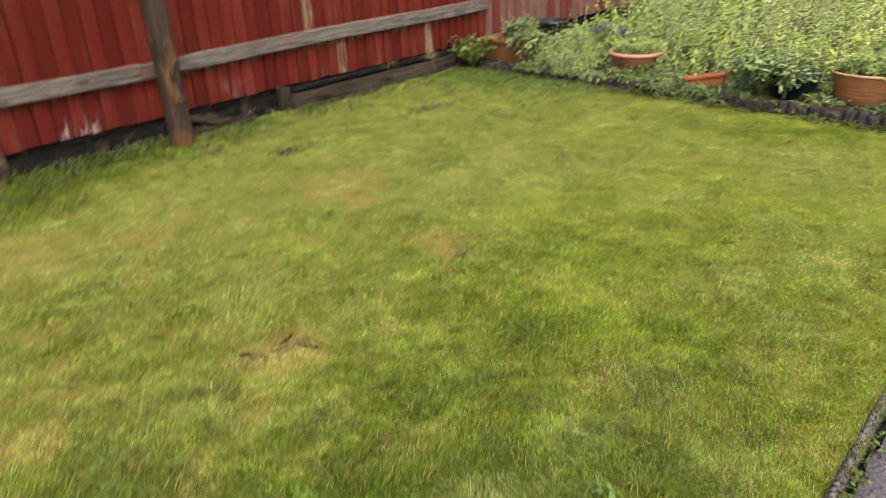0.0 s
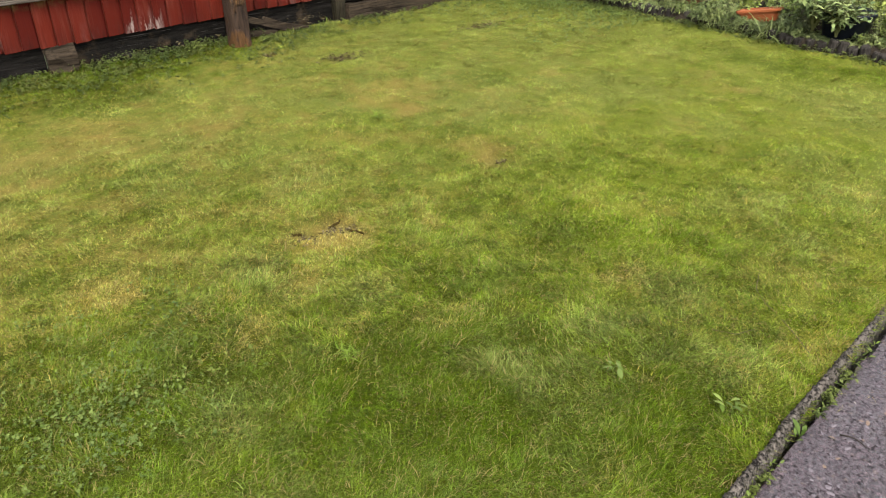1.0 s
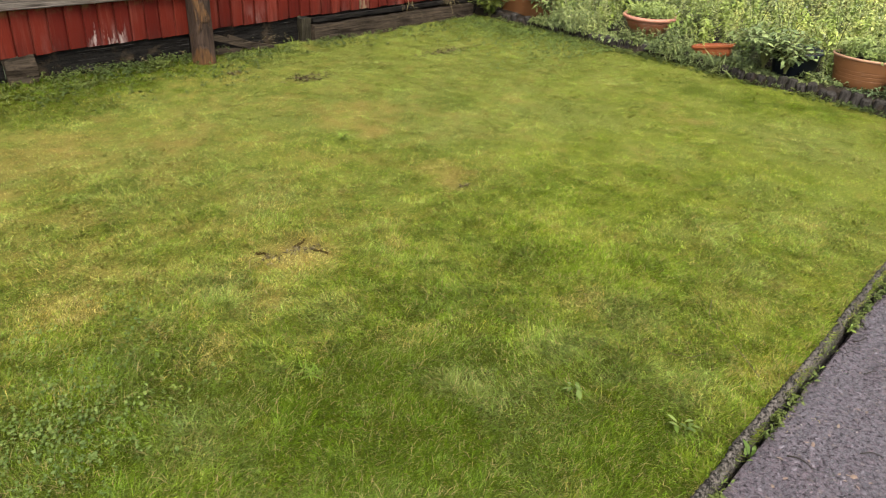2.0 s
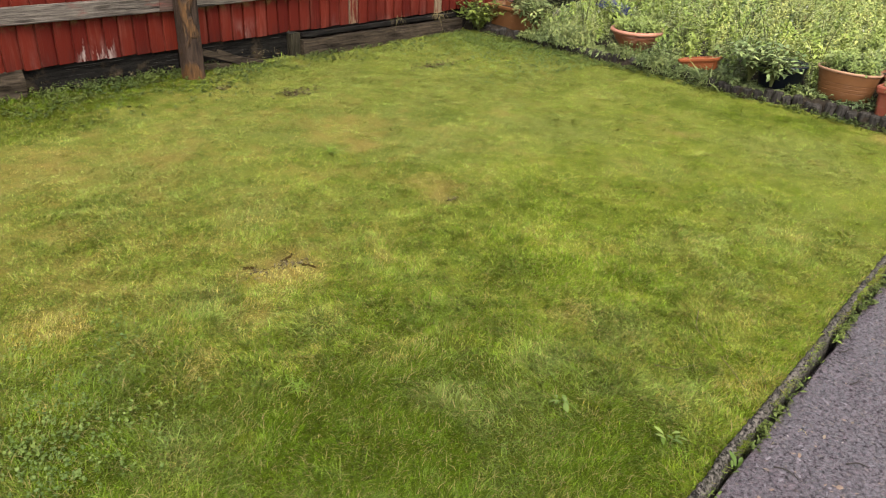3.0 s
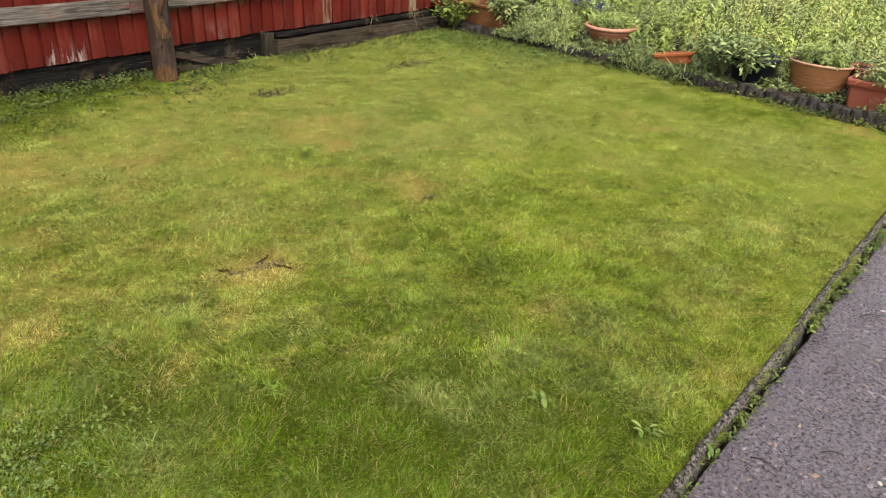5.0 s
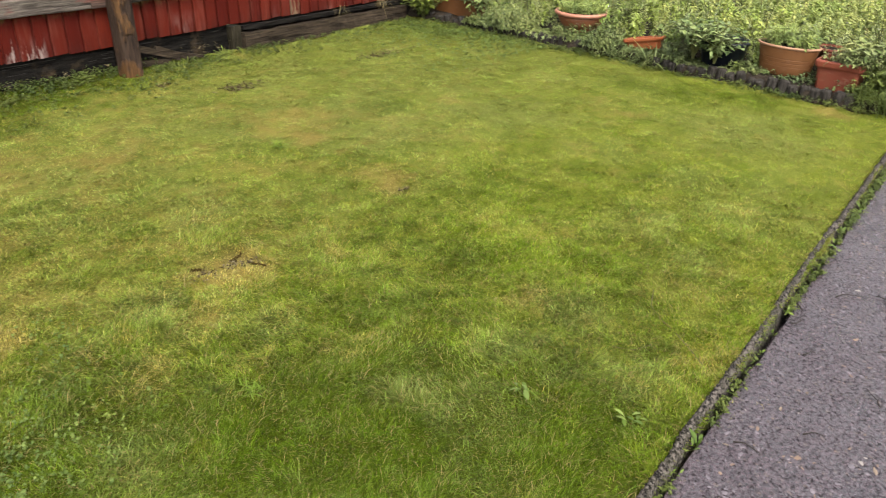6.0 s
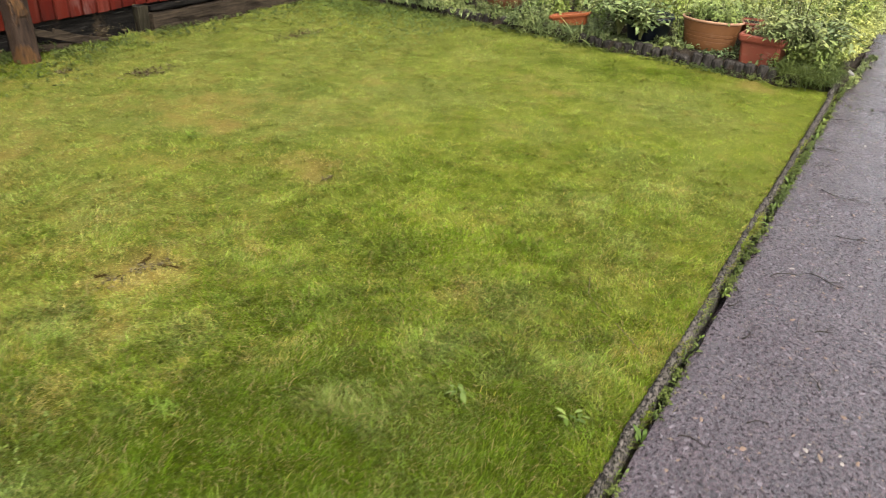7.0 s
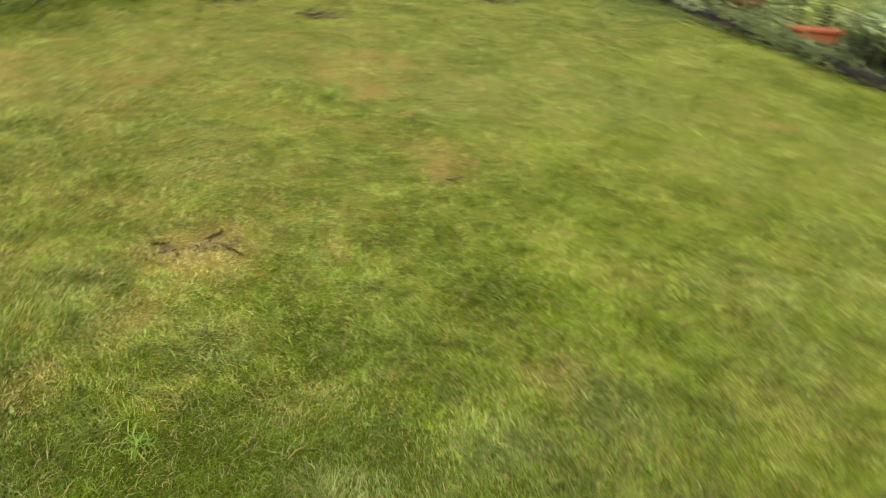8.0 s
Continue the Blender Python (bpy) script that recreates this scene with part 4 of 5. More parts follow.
def leaf_cloud(name, base, stems, leaves, height, size, material, seed, label, category, narrow=0.4, lean=0.35, droop=0.35, rise=0.15, low=0.0):
    """Many upright leafy stems as one mass: base gives each stem's x, y, z and vigour."""
    rng = np.random.RandomState(seed)
    n = stems * leaves
    b = np.repeat(base, leaves, 0)
    t = low + (1 - low) * rng.rand(n) ** 0.7
    h = (height * b[:, 3] * np.repeat(rng.uniform(0.55, 1.15, stems), leaves))
    la, lm = np.repeat(rng.uniform(0, math.tau, stems), leaves), np.repeat(rng.uniform(0, lean, stems), leaves)
    p = b[:, :3] + np.stack([np.cos(la) * lm * h * t, np.sin(la) * lm * h * t, h * t], -1)
    yaw, pitch = rng.uniform(0, math.tau, n), rng.normal(rise, 0.36, n)
    s = size * rng.uniform(0.5, 1.3, n) * (1.15 - 0.4 * t)
    unit = np.array([[0, 0, 0], [0.45, 0.5, 0.1], [0.45, -0.5, 0.1], [1, 0, -droop]])
    v = unit[None] * np.stack([s, s * narrow * rng.uniform(0.7, 1.3, n), s], -1)[:, None]
    roll = rng.normal(0, 0.4, n)[:, None]
    y1, z1 = v[..., 1] * np.cos(roll) - v[..., 2] * np.sin(roll), v[..., 1] * np.sin(roll) + v[..., 2] * np.cos(roll)
    cp, sp = np.cos(pitch)[:, None], np.sin(pitch)[:, None]
    x2, z2 = v[..., 0] * cp - z1 * sp, v[..., 0] * sp + z1 * cp
    cy, sy = np.cos(yaw)[:, None], np.sin(yaw)[:, None]
    v = np.stack([x2 * cy - y1 * sy, x2 * sy + y1 * cy, z2], -1) + p[:, None]
    at = (np.arange(n) * 4)[:, None]
    blades = at + np.array([[0, 2, 3, 1]])
    return tagged(sheet(name, v.reshape(-1, 3), [blades], material), label, category, kind="stuff")


def bed_base(count, x0, x1, y0, y1, seed, rise=0.0):
    rng = np.random.RandomState(seed)
    x, y = rng.uniform(x0, x1, count), rng.uniform(y0, y1, count)
    # stems gather into plants, some taller than others
    cx, cy = np.floor(x / 0.24), np.floor(y / 0.24)
    h1, h2 = np.modf(abs(np.sin(cx * 12.9 + cy * 78.2 + seed) * 437.5))[0], np.modf(abs(np.sin(cx * 39.3 + cy * 11.1 + seed) * 291.7))[0]
    x, y = x + 0.5 * ((cx + 0.15 + 0.7 * h1) * 0.24 - x), y + 0.5 * ((cy + 0.15 + 0.7 * h2) * 0.24 - y)
    stand = 0.72 + 0.56 * np.modf(h1 * 7.31 + h2 * 3.7)[0]
    keep = (y > kerb_y(x) + 0.03) & (x > bed_x(y) + 0.06)
    for px, py, r in ((5.65, -1.755, 0.23), (5.63, -3.47, 0.17), (5.62, -3.86, 0.19), (5.62, -3.0, 0.2)):
        keep &= (x - px) ** 2 + (y - py) ** 2 > r * r
    keep &= ~((abs(x - 5.62) < 0.13) & (y > -0.76))
    x, y, stand = x[keep], y[keep], stand[keep]
    vig = stand * (0.25 + 1.5 * fractal(x, y, 0.32, 2, 2)) + rise * np.clip(x - 5.4, 0, 3)
    vig *= np.clip(0.45 + (x - 5.4) * 0.9, 0.45, 1)
    vig *= np.where((x > 5.75) & (x < 7.3) & (y > -1.15), 0.45, 1.0)
    return np.stack([x, y, np.full(len(x), 0.05), vig], -1)


b = bed_base(2500, 5.45, 11.0, -4.6, -0.05, 31, 0.05)
b = b[fractal(b[:, 0], b[:, 1], 0.35, 5, 3) > 0.42]
leaf_cloud("wild_weeds", b, len(b), 42, 0.33, 0.03, M_LEAF_WILD, 41, "tall tangled green weeds filling the bed", "weeds", 0.42, rise=0.0)
b = bed_base(2300, 5.6, 10.5, -4.6, -0.4, 32, 0.05)
b = b[fractal(b[:, 0], b[:, 1], 0.7, 4, 2) > 0.45]
leaf_cloud("lime_weeds", b, len(b), 32, 0.4, 0.042, M_LEAF_LIME, 42, "broad lime-green weeds filling the bed", "weeds", 0.45, rise=-0.05, low=0.35)
b = bed_base(2000, 5.45, 9.5, -4.5, -0.5, 33)
b = b[fractal(b[:, 0], b[:, 1], 0.55, 3, 2) > 0.48]
leaf_cloud("feathery_weeds", b, len(b), 36, 0.4, 0.034, M_LEAF_FINE, 43, "feathery grey-green weeds", "weeds", 0.32)
b = bed_base(700, 5.75, 10.0, -4.5, -0.4, 38)
b = b[fractal(b[:, 0], b[:, 1], 0.35, 5, 3) < 0.5]
leaf_cloud("dark_weeds", b, len(b), 24, 0.3, 0.044, M_LEAF_RANK, 58, "dark green leafy weeds low in the bed", "weeds", 0.5, rise=0.0)
b = bed_base(1300, 5.8, 10.5, -4.5, -2.2, 39, 0.05)
leaf_cloud("pale_weeds", b, len(b), 34, 0.42, 0.034, M_LEAF_PALE, 65, "pale grey-green weeds filling the bed", "weeds", 0.45, low=0.4)
b = bed_base(280, 5.6, 10.5, -4.6, -0.1, 35)
leaf_cloud("tall_grass", b, len(b), 6, 0.25, 0.15, M_LEAF_WILD, 52, "long thin grass stems among the weeds", "grass", 0.035, 0.6, 0.35, rise=0.6)
b = bed_base(200, 5.7, 9.5, -4.5, -0.3, 36)
leaf_cloud("seed_heads", b, len(b), 12, 0.5, 0.02, M_SEED, 53, "brownish seed heads standing above the weeds", "weeds", 0.5, 0.3, 0.2, low=0.75)
b = bed_base(90, 5.6, 9.0, -4.4, -0.6, 37)
leaf_cloud("white_flowers", b, len(b), 5, 0.48, 0.018, M_FLOWER, 54, "tiny white flowers above the weeds", "flowers", 0.9, 0.4, 0.1, low=0.9)


def strip_base(count, seed, x0, x1, y0, y1, z=0.05):
    rng = np.random.RandomState(seed)
    x, y = rng.uniform(x0, x1, count), rng.uniform(y0, y1, count)
    return np.stack([x, y, np.full(count, z), 0.5 + fractal(x, y, 0.25, 1, 2)], -1)


b = strip_base(760, 34, 5.38, 5.66, -3.3, -0.65)
b = b[fractal(b[:, 0], b[:, 1], 0.3, 2, 2) > 0.4]
for y0, y1, f in ((-1.66, -1.35, 0.15), (-2.05, -1.88, 0.2), (-0.8, 0.0, 0.3), (-2.66, -2.2, 0.25), (-3.3, -2.72, 0.12)):
    b[(b[:, 1] > y0) & (b[:, 1] < y1), 3] *= f
leaf_cloud("edge_weeds", b, len(b), 30, 0.2, 0.027, M_LEAF_POT_MASS, 44, "leafy weeds hanging over the log edging", "weeds", 0.42, 1.0, 0.45, rise=0.0)
b = strip_base(260, 63, 5.36, 5.46, -2.8, -0.72, 0.06)
b = b[((b[:, 1] > -1.4) | (b[:, 1] < -1.95)) & ((b[:, 1] > -2.22) | (b[:, 1] < -2.62)) & (fractal(b[:, 0], b[:, 1], 0.22, 4, 2) > 0.42)]
leaf_cloud("hanging_weeds", b, len(b), 30, 0.1, 0.03, M_LEAF_POT_MASS, 64, "leafy weeds hanging down over the log edging", "weeds", 0.42, 1.3, 0.45, rise=-0.15)




def pot_base(count, seed, x, y, z, rx, ry):
    rng = np.random.RandomState(seed)
    a, r = rng.uniform(0, math.tau, count), np.sqrt(rng.rand(count))
    return np.stack([x + rx * r * np.cos(a), y + ry * r * np.sin(a), np.full(count, z), 0.7 + 0.6 * rng.rand(count)], -1)


for seed, count, px, py, pz, rx, ry, high, label in ((71, 190, 5.64, -1.755, 0.255, 0.18, 0.18, 0.085, "pale low weeds filling the terracotta bowl"),
                                                     (72, 90, 5.63, -3.47, 0.265, 0.12, 0.19, 0.13, "pale feathery weeds filling the oval planter"),
                                                     (73, 70, 5.57, -3.9, 0.2, 0.09, 0.13, 0.17, "pale feathery weeds filling the red planter"),
                                                     (74, 60, 5.64, -0.55, 0.2, 0.07, 0.18, 0.2, "grey-green weeds filling the terracotta trough")):
    b = pot_base(count, seed, px, py, pz, rx, ry)
    leaf_cloud("pot_weeds", b, count, 26, high, 0.032, M_LEAF_WILD if seed in (71, 72) else M_LEAF_FINE, seed, label, "weeds", 0.36, 0.6, 0.35)
b = strip_base(300, 49, 5.52, 6.15, -4.3, -0.75)
b = b[np.random.RandomState(7).rand(len(b)) < 0.35 + 0.65 * (fractal(b[:, 0], b[:, 1], 0.4, 2, 2) > 0.48)]
leaf_cloud("feathery_weeds", b, len(b), 70, 0.36, 0.019, M_LEAF_FINE, 62, "feathery grey-green weeds leaning over the bed edge", "weeds", 0.3, 0.6, 0.4)
b = strip_base(170, 35, 5.43, 5.62, -4.2, -3.1)
leaf_cloud("low_weeds", b, len(b), 10, 0.07, 0.035, M_LEAF_POT_MASS, 45, "low creeping weeds between the pots", "weeds", 0.5, 0.8, 0.4)
b = strip_base(620, 44, 5.33, 5.72, -4.35, -4.03, 0.02)
leaf_cloud("rank_grass", b, len(b), 9, 0.08, 0.1, M_LEAF_RANK, 57, "dark rank grass drooping over the end of the log edging", "grass", 0.05, 0.7, 0.45, rise=0.5)
b = strip_base(160, 45, 5.42, 5.5, -2.7, -2.1, 0.03)
leaf_cloud("rank_grass", b, len(b), 7, 0.05, 0.12, M_LEAF_POT_MASS, 58, "long grass drooping round the orange trough", "grass", 0.045, 0.8, 0.6, rise=0.3)
b = strip_base(260, 46, 5.5, 5.95, -4.3, -4.05, 0.05)
leaf_cloud("kerb_end_weeds", b, len(b), 22, 0.2, 0.035, M_LEAF_WILD, 59, "pale leafy weeds crowding the end of the bed", "weeds", 0.45, 0.7, 0.4)
b = strip_base(60, 47, 5.5, 6.6, -4.45, -4.41, -0.02)
leaf_cloud("kerb_end_weeds", b, len(b), 14, 0.04, 0.024, M_LEAF_POT_MASS, 60, "pale leafy weeds creeping onto the path", "weeds", 0.5, 0.9, 0.4)
b = strip_base(520, 36, 5.95, 7.4, -4.36, -4.05)
leaf_cloud("path_end_weeds", b, len(b), 28, 0.24, 0.03, M_LEAF_PALE, 46, "bright weeds spilling over the end of the kerb", "weeds", 0.45, 0.9, 0.4)
b = strip_base(5600, 37, 0.75, 2.75, -0.8, 0.02, 0.006)
b = b[np.random.RandomState(1).rand(len(b)) < np.exp(b[:, 1] / 0.24) * np.clip(2.6 * fractal(b[:, 0], b[:, 1], 0.16, 2, 3) - 0.6, 0.05, 1)]
b[:, 3] *= np.where(b[:, 1] > -0.12, 1.9, 1.0)
leaf_cloud("fence_foot_weeds", b, len(b), 7, 0.028, 0.017, M_FOOT, 47, "small green weeds creeping from the fence foot", "weeds", 0.7, 0.9, 0.2, rise=0.0)
b = strip_base(2400, 38, 2.65, 5.25, -0.5, -0.06, 0.006)
b = b[np.random.RandomState(2).rand(len(b)) < np.exp((b[:, 1] + 0.06) / 0.13) * np.clip(2.6 * fractal(b[:, 0], b[:, 1], 0.2, 3, 3) - 0.7, 0.03, 1)]
leaf_cloud("fence_foot_weeds", b, len(b), 7, 0.028, 0.017, M_FOOT, 48, "small green weeds creeping from the fence foot", "weeds", 0.7, 0.9, 0.2, rise=0.0)
b = strip_base(40, 48, 4.15, 5.2, -0.06, -0.02, 0.17)
b = b[fractal(b[:, 0], b[:, 1], 0.25, 2, 2) > 0.47]
leaf_cloud("dry_grass", b, len(b), 7, 0.04, 0.085, M_STRAW, 61, "dry grass strands hanging over the timber baulk", "grass", 0.05, 1.2, 0.9, rise=0.1)
b = strip_base(110, 43, 5.16, 5.23, -5.4, -4.5, -0.03)
leaf_cloud("crack_moss", b, len(b), 8, 0.014, 0.014, M_FOOT, 56, "moss and tiny weeds in a crack across the path", "moss", 0.6, 0.8, 0.2)
b = strip_base(700, 42, 5.24, 5.42, -4.2, -0.3, 0.004)
leaf_cloud("edging_foot_weeds", b, len(b), 9, 0.035, 0.02, M_FOOT, 55, "small weeds along the foot of the log edging", "weeds", 0.5, 0.8, 0.3)
b = strip_base(4200, 39, 3.9, 5.26, -1.7, -0.1, 0.008)
b = b[np.random.RandomState(3).rand(len(b)) < np.exp((b[:, 0] - 5.26) / 0.4)]
leaf_cloud("corner_clover", b, len(b), 6, 0.024, 0.015, M_CLOVER, 49, "clover-like weeds spreading from the corner into the lawn", "weeds", 0.75, 0.8, 0.2)
b = strip_base(2600, 40, -0.1, 0.85, -3.75, -2.8, 0.008)
b = b[np.random.RandomState(4).rand(len(b)) < 0.8 * np.exp(-(((b[:, 0] - 0.22) / 0.25) ** 2 + ((b[:, 1] + 3.38) / 0.2) ** 2))]
leaf_cloud("lawn_clover", b, len(b), 6, 0.03, 0.0102, M_CLOVER, 50, "patch of pale clover in the lawn", "clover", 0.9, 0.8, 0.15)
b = strip_base(170, 41, 0.2, 0.75, -3.55, -2.75, 0.012)
leaf_cloud("lawn_clover", b, len(b), 4, 0.028, 0.0105, M_CLOVER, 51, "scattered small clover in the lawn", "clover", 0.9, 0.8, 0.15)


# bleached dead grass lying in the dry places
rng = np.random.RandomState(83)
b = [np.stack([x + rng.normal(0, r * 0.85, n), y + rng.normal(0, r * 0.75, n), np.full(n, 0.006), np.ones(n)], -1) for x, y, r, w in DRY for n in [int(700 * w * r)]]
b = np.concatenate(b)
b[:, 2] += lawn_z(b[:, 0], b[:, 1])
leaf_cloud("dead_grass", b, len(b), 3, 0.012, 0.024, M_BLEACHED, 84, "bleached dead grass lying in the dry patches", "grass", 0.06, 1.2, 0.1, rise=0.05)


def debris(x, y, rx, ry, count, seed, label):
    """Dead thatch and crumbs of earth lying on a bare spot of the lawn."""
    rng = np.random.RandomState(seed)
    px, py = x + rng.normal(0, rx, count), y + rng.normal(0, ry, count)
    b = np.stack([px, py, lawn_z(px, py) + 0.004, np.ones(count)], -1)
    leaf_cloud("debris", b, count, 3, 0.012, 0.018, M_CRUMB, seed, label, "debris", 0.5, 0.6, 0.2)


debris(2.8, -0.9, 0.085, 0.04, 120, 91, "grey-brown dead clump lying in the lawn")
debris(4.14, -0.9, 0.13, 0.045, 105, 92, "grey dead clump lying in the lawn")


def turf_flake(points, width, seed):
    """A dark curled edge of turf along a crack."""
    rng = random.Random(seed)
    bm = bmesh.new()
    loops = []
    n = 10
    for j in range(n + 1):
        t = j / n * (len(points) - 1)
        i = min(int(t), len(points) - 2)
        a, b = Vector((*points[i], 0)), Vector((*points[i + 1], 0))
        p = a.lerp(b, t - i)
        side = Vector((a.y - b.y, b.x - a.x, 0)).normalized()
        w = width * (0.35 + 0.65 * math.sin(math.pi * (j + 0.5) / (n + 1))) * rng.uniform(0.7, 1.3)
        p += side * rng.uniform(-0.004, 0.004)
        p.z = float(lawn_z(p.x, p.y)) + 0.006
        up = 0.008 * rng.uniform(0.4, 1.2)
        loops.append([bm.verts.new(p + side * w * k + Vector((0, 0, z))) for k, z in ((-0.5, -0.004), (-0.4, up * 0.4), (0.1, up), (0.5, up * 0.6), (0.4, -0.006))])
    for a, b in zip(loops, loops[1:]):
        for k in range(5):
            bm.faces.new((a[k], a[(k + 1) % 5], b[(k + 1) % 5], b[k]))
    bm.faces.new(loops[0][::-1])
    bm.faces.new(loops[-1])
    tagged(make("turf_flake", bm, M_PEAT), "dark curled edge of turf along a crack in the dry patch", "turf", "cracked turf")


for k, (points, width) in enumerate(((((1.362, -2.86), (1.427, -2.85)), 0.006), (((1.409, -2.92), (1.4, -2.96), (1.42, -3.02)), 0.005), (((1.21, -2.83), (1.25, -2.838)), 0.004))):
    turf_flake(points, width, k)
debris(1.36, -2.93, 0.05, 0.03, 22, 94, "dark crumbs in the dry patch")
debris(1.22, -2.9, 0.05, 0.04, 14, 95, "grey crumbs at the edge of the dry patch")
debris(2.35, -2.86, 0.03, 0.012, 9, 96, "dark crumbs on a bare spot of the lawn")
debris(2.48, -0.5, 0.03, 0.02, 24, 97, "grey crumbs on a bare spot of the lawn")


for k, (x0, x1, count) in enumerate(((1.4, 2.4, 18), (3.05, 3.36, 16), (2.5, 3.05, 8))):
    b = strip_base(count, 110 + k, x0, x1, -0.03, 0.03, 0.03)
    leaf_cloud("debris", b, count, 4, 0.05, 0.02, M_CRUMB, 120 + k, "crumbled rotten wood along the foot of the tarred board", "debris", 0.5, 0.6, 0.2)


def rosette(name, x, y, z, leaf, count, scale, rise, label, seed, group=""):
    """Leaves of one small weed, fanned from the root."""
    top = empty(name, x, y, z)
    tagged(top, label, "weed", group)
    rng = random.Random(seed)
    for k in range(count):
        s_ = scale * rng.uniform(0.5, 1.25)
        m = pose(rng.gauss(0, 0.016 * scale), rng.gauss(0, 0.016 * scale), 0, rng.uniform(-20, 20), -rise * rng.uniform(0.3, 1.5), 360 * k / count + rng.uniform(-60, 60)) @ Matrix.Diagonal((s_, s_, s_, 1))
        share("leaf", leaf, top, m)
    return top


L_BROAD = leaf_mesh("broad_leaf", 0.05, 0.019, M_WEED, droop=0.45, rows=6, peak=1.7)
b = strip_base(900, 85, 1.25, 5.7, -0.034, -0.008, -0.022)
b[:, 1] += kerb_y(b[:, 0])
b = b[np.random.RandomState(9).rand(len(b)) < np.clip(3.2 * fractal(b[:, 0], b[:, 1], 0.12, 4, 3) - 1.1 + 0.25 * np.clip(b[:, 0] - 2.6, -1, 1.5), 0, 1)]
leaf_cloud("gap_weeds", b, len(b), 7, 0.03, 0.017, M_FOOT, 86, "low weeds and grass growing in the gap beside the kerb", "weeds", 0.45, 0.9, 0.35)
L_STRAP = leaf_mesh("strap_leaf", 0.12, 0.007, M_LEAF_POT, fold=0.4, droop=0.5, rows=5)
L_STRAP_LAWN = leaf_mesh("strap_leaf", 0.05, 0.0042, M_TUFT, fold=0.3, droop=0.6, rows=5)
rng = random.Random(77)
for x, size in ((1.36, 0.4), (1.5, 0.45), (1.64, 0.8), (1.66, 0.6), (1.78, 0.4), (1.83, 0.5), (1.95, 0.4), (2.1, 0.4), (2.22, 0.4), (2.36, 0.4), (2.54, 0.6), (2.72, 0.45), (2.9, 0.6), (3.0, 0.5), (3.12, 0.45)):
    rosette("path_weed", x, kerb_y(x) - 0.02, -0.018, L_BROAD if size > 0.55 else L_WEED, rng.randrange(4, 8), size, 62, "small green weed growing in the gap beside the kerb", rng.random(), "weeds beside the kerb")
for k in range(34):
    x = 3.2 + 2.5 * k / 34 + rng.uniform(-0.03, 0.03)
    rosette("path_weed", x, kerb_y(x) - 0.026 + rng.uniform(-0.012, 0.01), -0.018, rng.choice((L_BROAD, L_WEED, L_WEED)), rng.randrange(5, 9), rng.uniform(0.4, 0.8), 56, "small green weed growing in the gap beside the kerb", rng.random(), "weeds beside the kerb")
rosette("broadleaf_weed", 1.465, -4.19, 0.03, L_BROAD, 9, 0.75, 22, "pale broad-leaved weed flat in the lawn", 5)
rosette("broadleaf_weed", 1.575, -4.5, 0.02, L_BROAD, 9, 0.7, 40, "green broad-leaved weed in the lawn near the kerb", 6)
rosette("grass_tuft", 0.93, -3.6, 0.014, L_STRAP_LAWN, 60, 0.85, 45, "bright coarse grass tuft in the lawn", 7)
rosette("grass_tuft", 2.27, -2.0, 0.014, L_STRAP_LAWN, 60, 0.95, 48, "bright coarse grass tuft in the lawn", 8)
rosette("pale_weed", 5.36, -3.04, 0.03, L_SHRUB, 7, 0.9, 15, "pale broad-leaved weed at the foot of the log edging", 9)
for k in range(18):
    y = rng.choice((-2.3, -2.42, -2.55, -2.6, -2.15)) + rng.uniform(-0.07, 0.07)
    rosette("grass_clump", 5.4 + rng.uniform(-0.04, 0.08), y, 0.03, L_STRAP, 16, rng.uniform(0.9, 1.5), 52, "long drooping grass over the log edging", rng.random(), "grass clumps on the edging")


# ---- things lying about ----
def twig(x, y, turn, length, seed):
    rng = random.Random(seed)
    bm = bmesh.new()
    z = float(path_z(np.array(x), np.array(y))) + 0.004
    pts = [Vector((length * (t - 0.5), 0.012 * math.sin(t * 5 + seed) * length * 8, 0.003 * math.sin(t * 3))) for t in (0, 0.2, 0.4, 0.6, 0.8, 1)]
    tube(bm, pts, 0.0024, 6, 0.5)
    if rng.random() < 0.6:
        tube(bm, [pts[3], pts[3] + Vector((0.02, 0.018, 0.004)), pts[3] + Vector((0.045, 0.026, 0.002))], 0.0016, 5, 0.5)
    ob = make("twig", bm, M_TWIG, True)
    ob.matrix_basis = pose(x, y, z, 0, 0, turn)
    tagged(ob, "thin dark fallen twig lying on the asphalt path", "twig", "twigs on the path")


for k, (x, y, turn, length) in enumerate(((2.81, -4.75, -42, 0.13), (2.86, -4.88, -100, 0.13), (2.6, -4.62, 60, 0.07), (2.49, -4.66, -30, 0.06), (2.32, -4.755, -40, 0.05), (1.915, -4.9, -60, 0.06),
                                          (1.733, -4.78, -85, 0.08), (4.284, -4.6, -70, 0.13), (4.04, -4.62, -80, 0.05), (3.7, -4.78, -103, 0.22), (3.28, -4.89, -95, 0.12), (4.845, -4.56, -90, 0.12),
                                          (2.2, -5.0, 20, 0.05), (2.5, -4.95, -50, 0.06))):
    twig(x, y, turn, length, k)

def dry_stem(points, seed):
    """A long bleached grass stem lying on the lawn."""
    bm = bmesh.new()
    pts = [Vector((x, y, float(lawn_z(x, y)) + 0.022)) for x, y in points]
    tube(bm, pts, 0.0016, 5, 0.6)
    tagged(make("straw", bm, M_STRAW, True), "long dry straw-coloured grass stem lying on the lawn", "straw", "straws on the lawn")


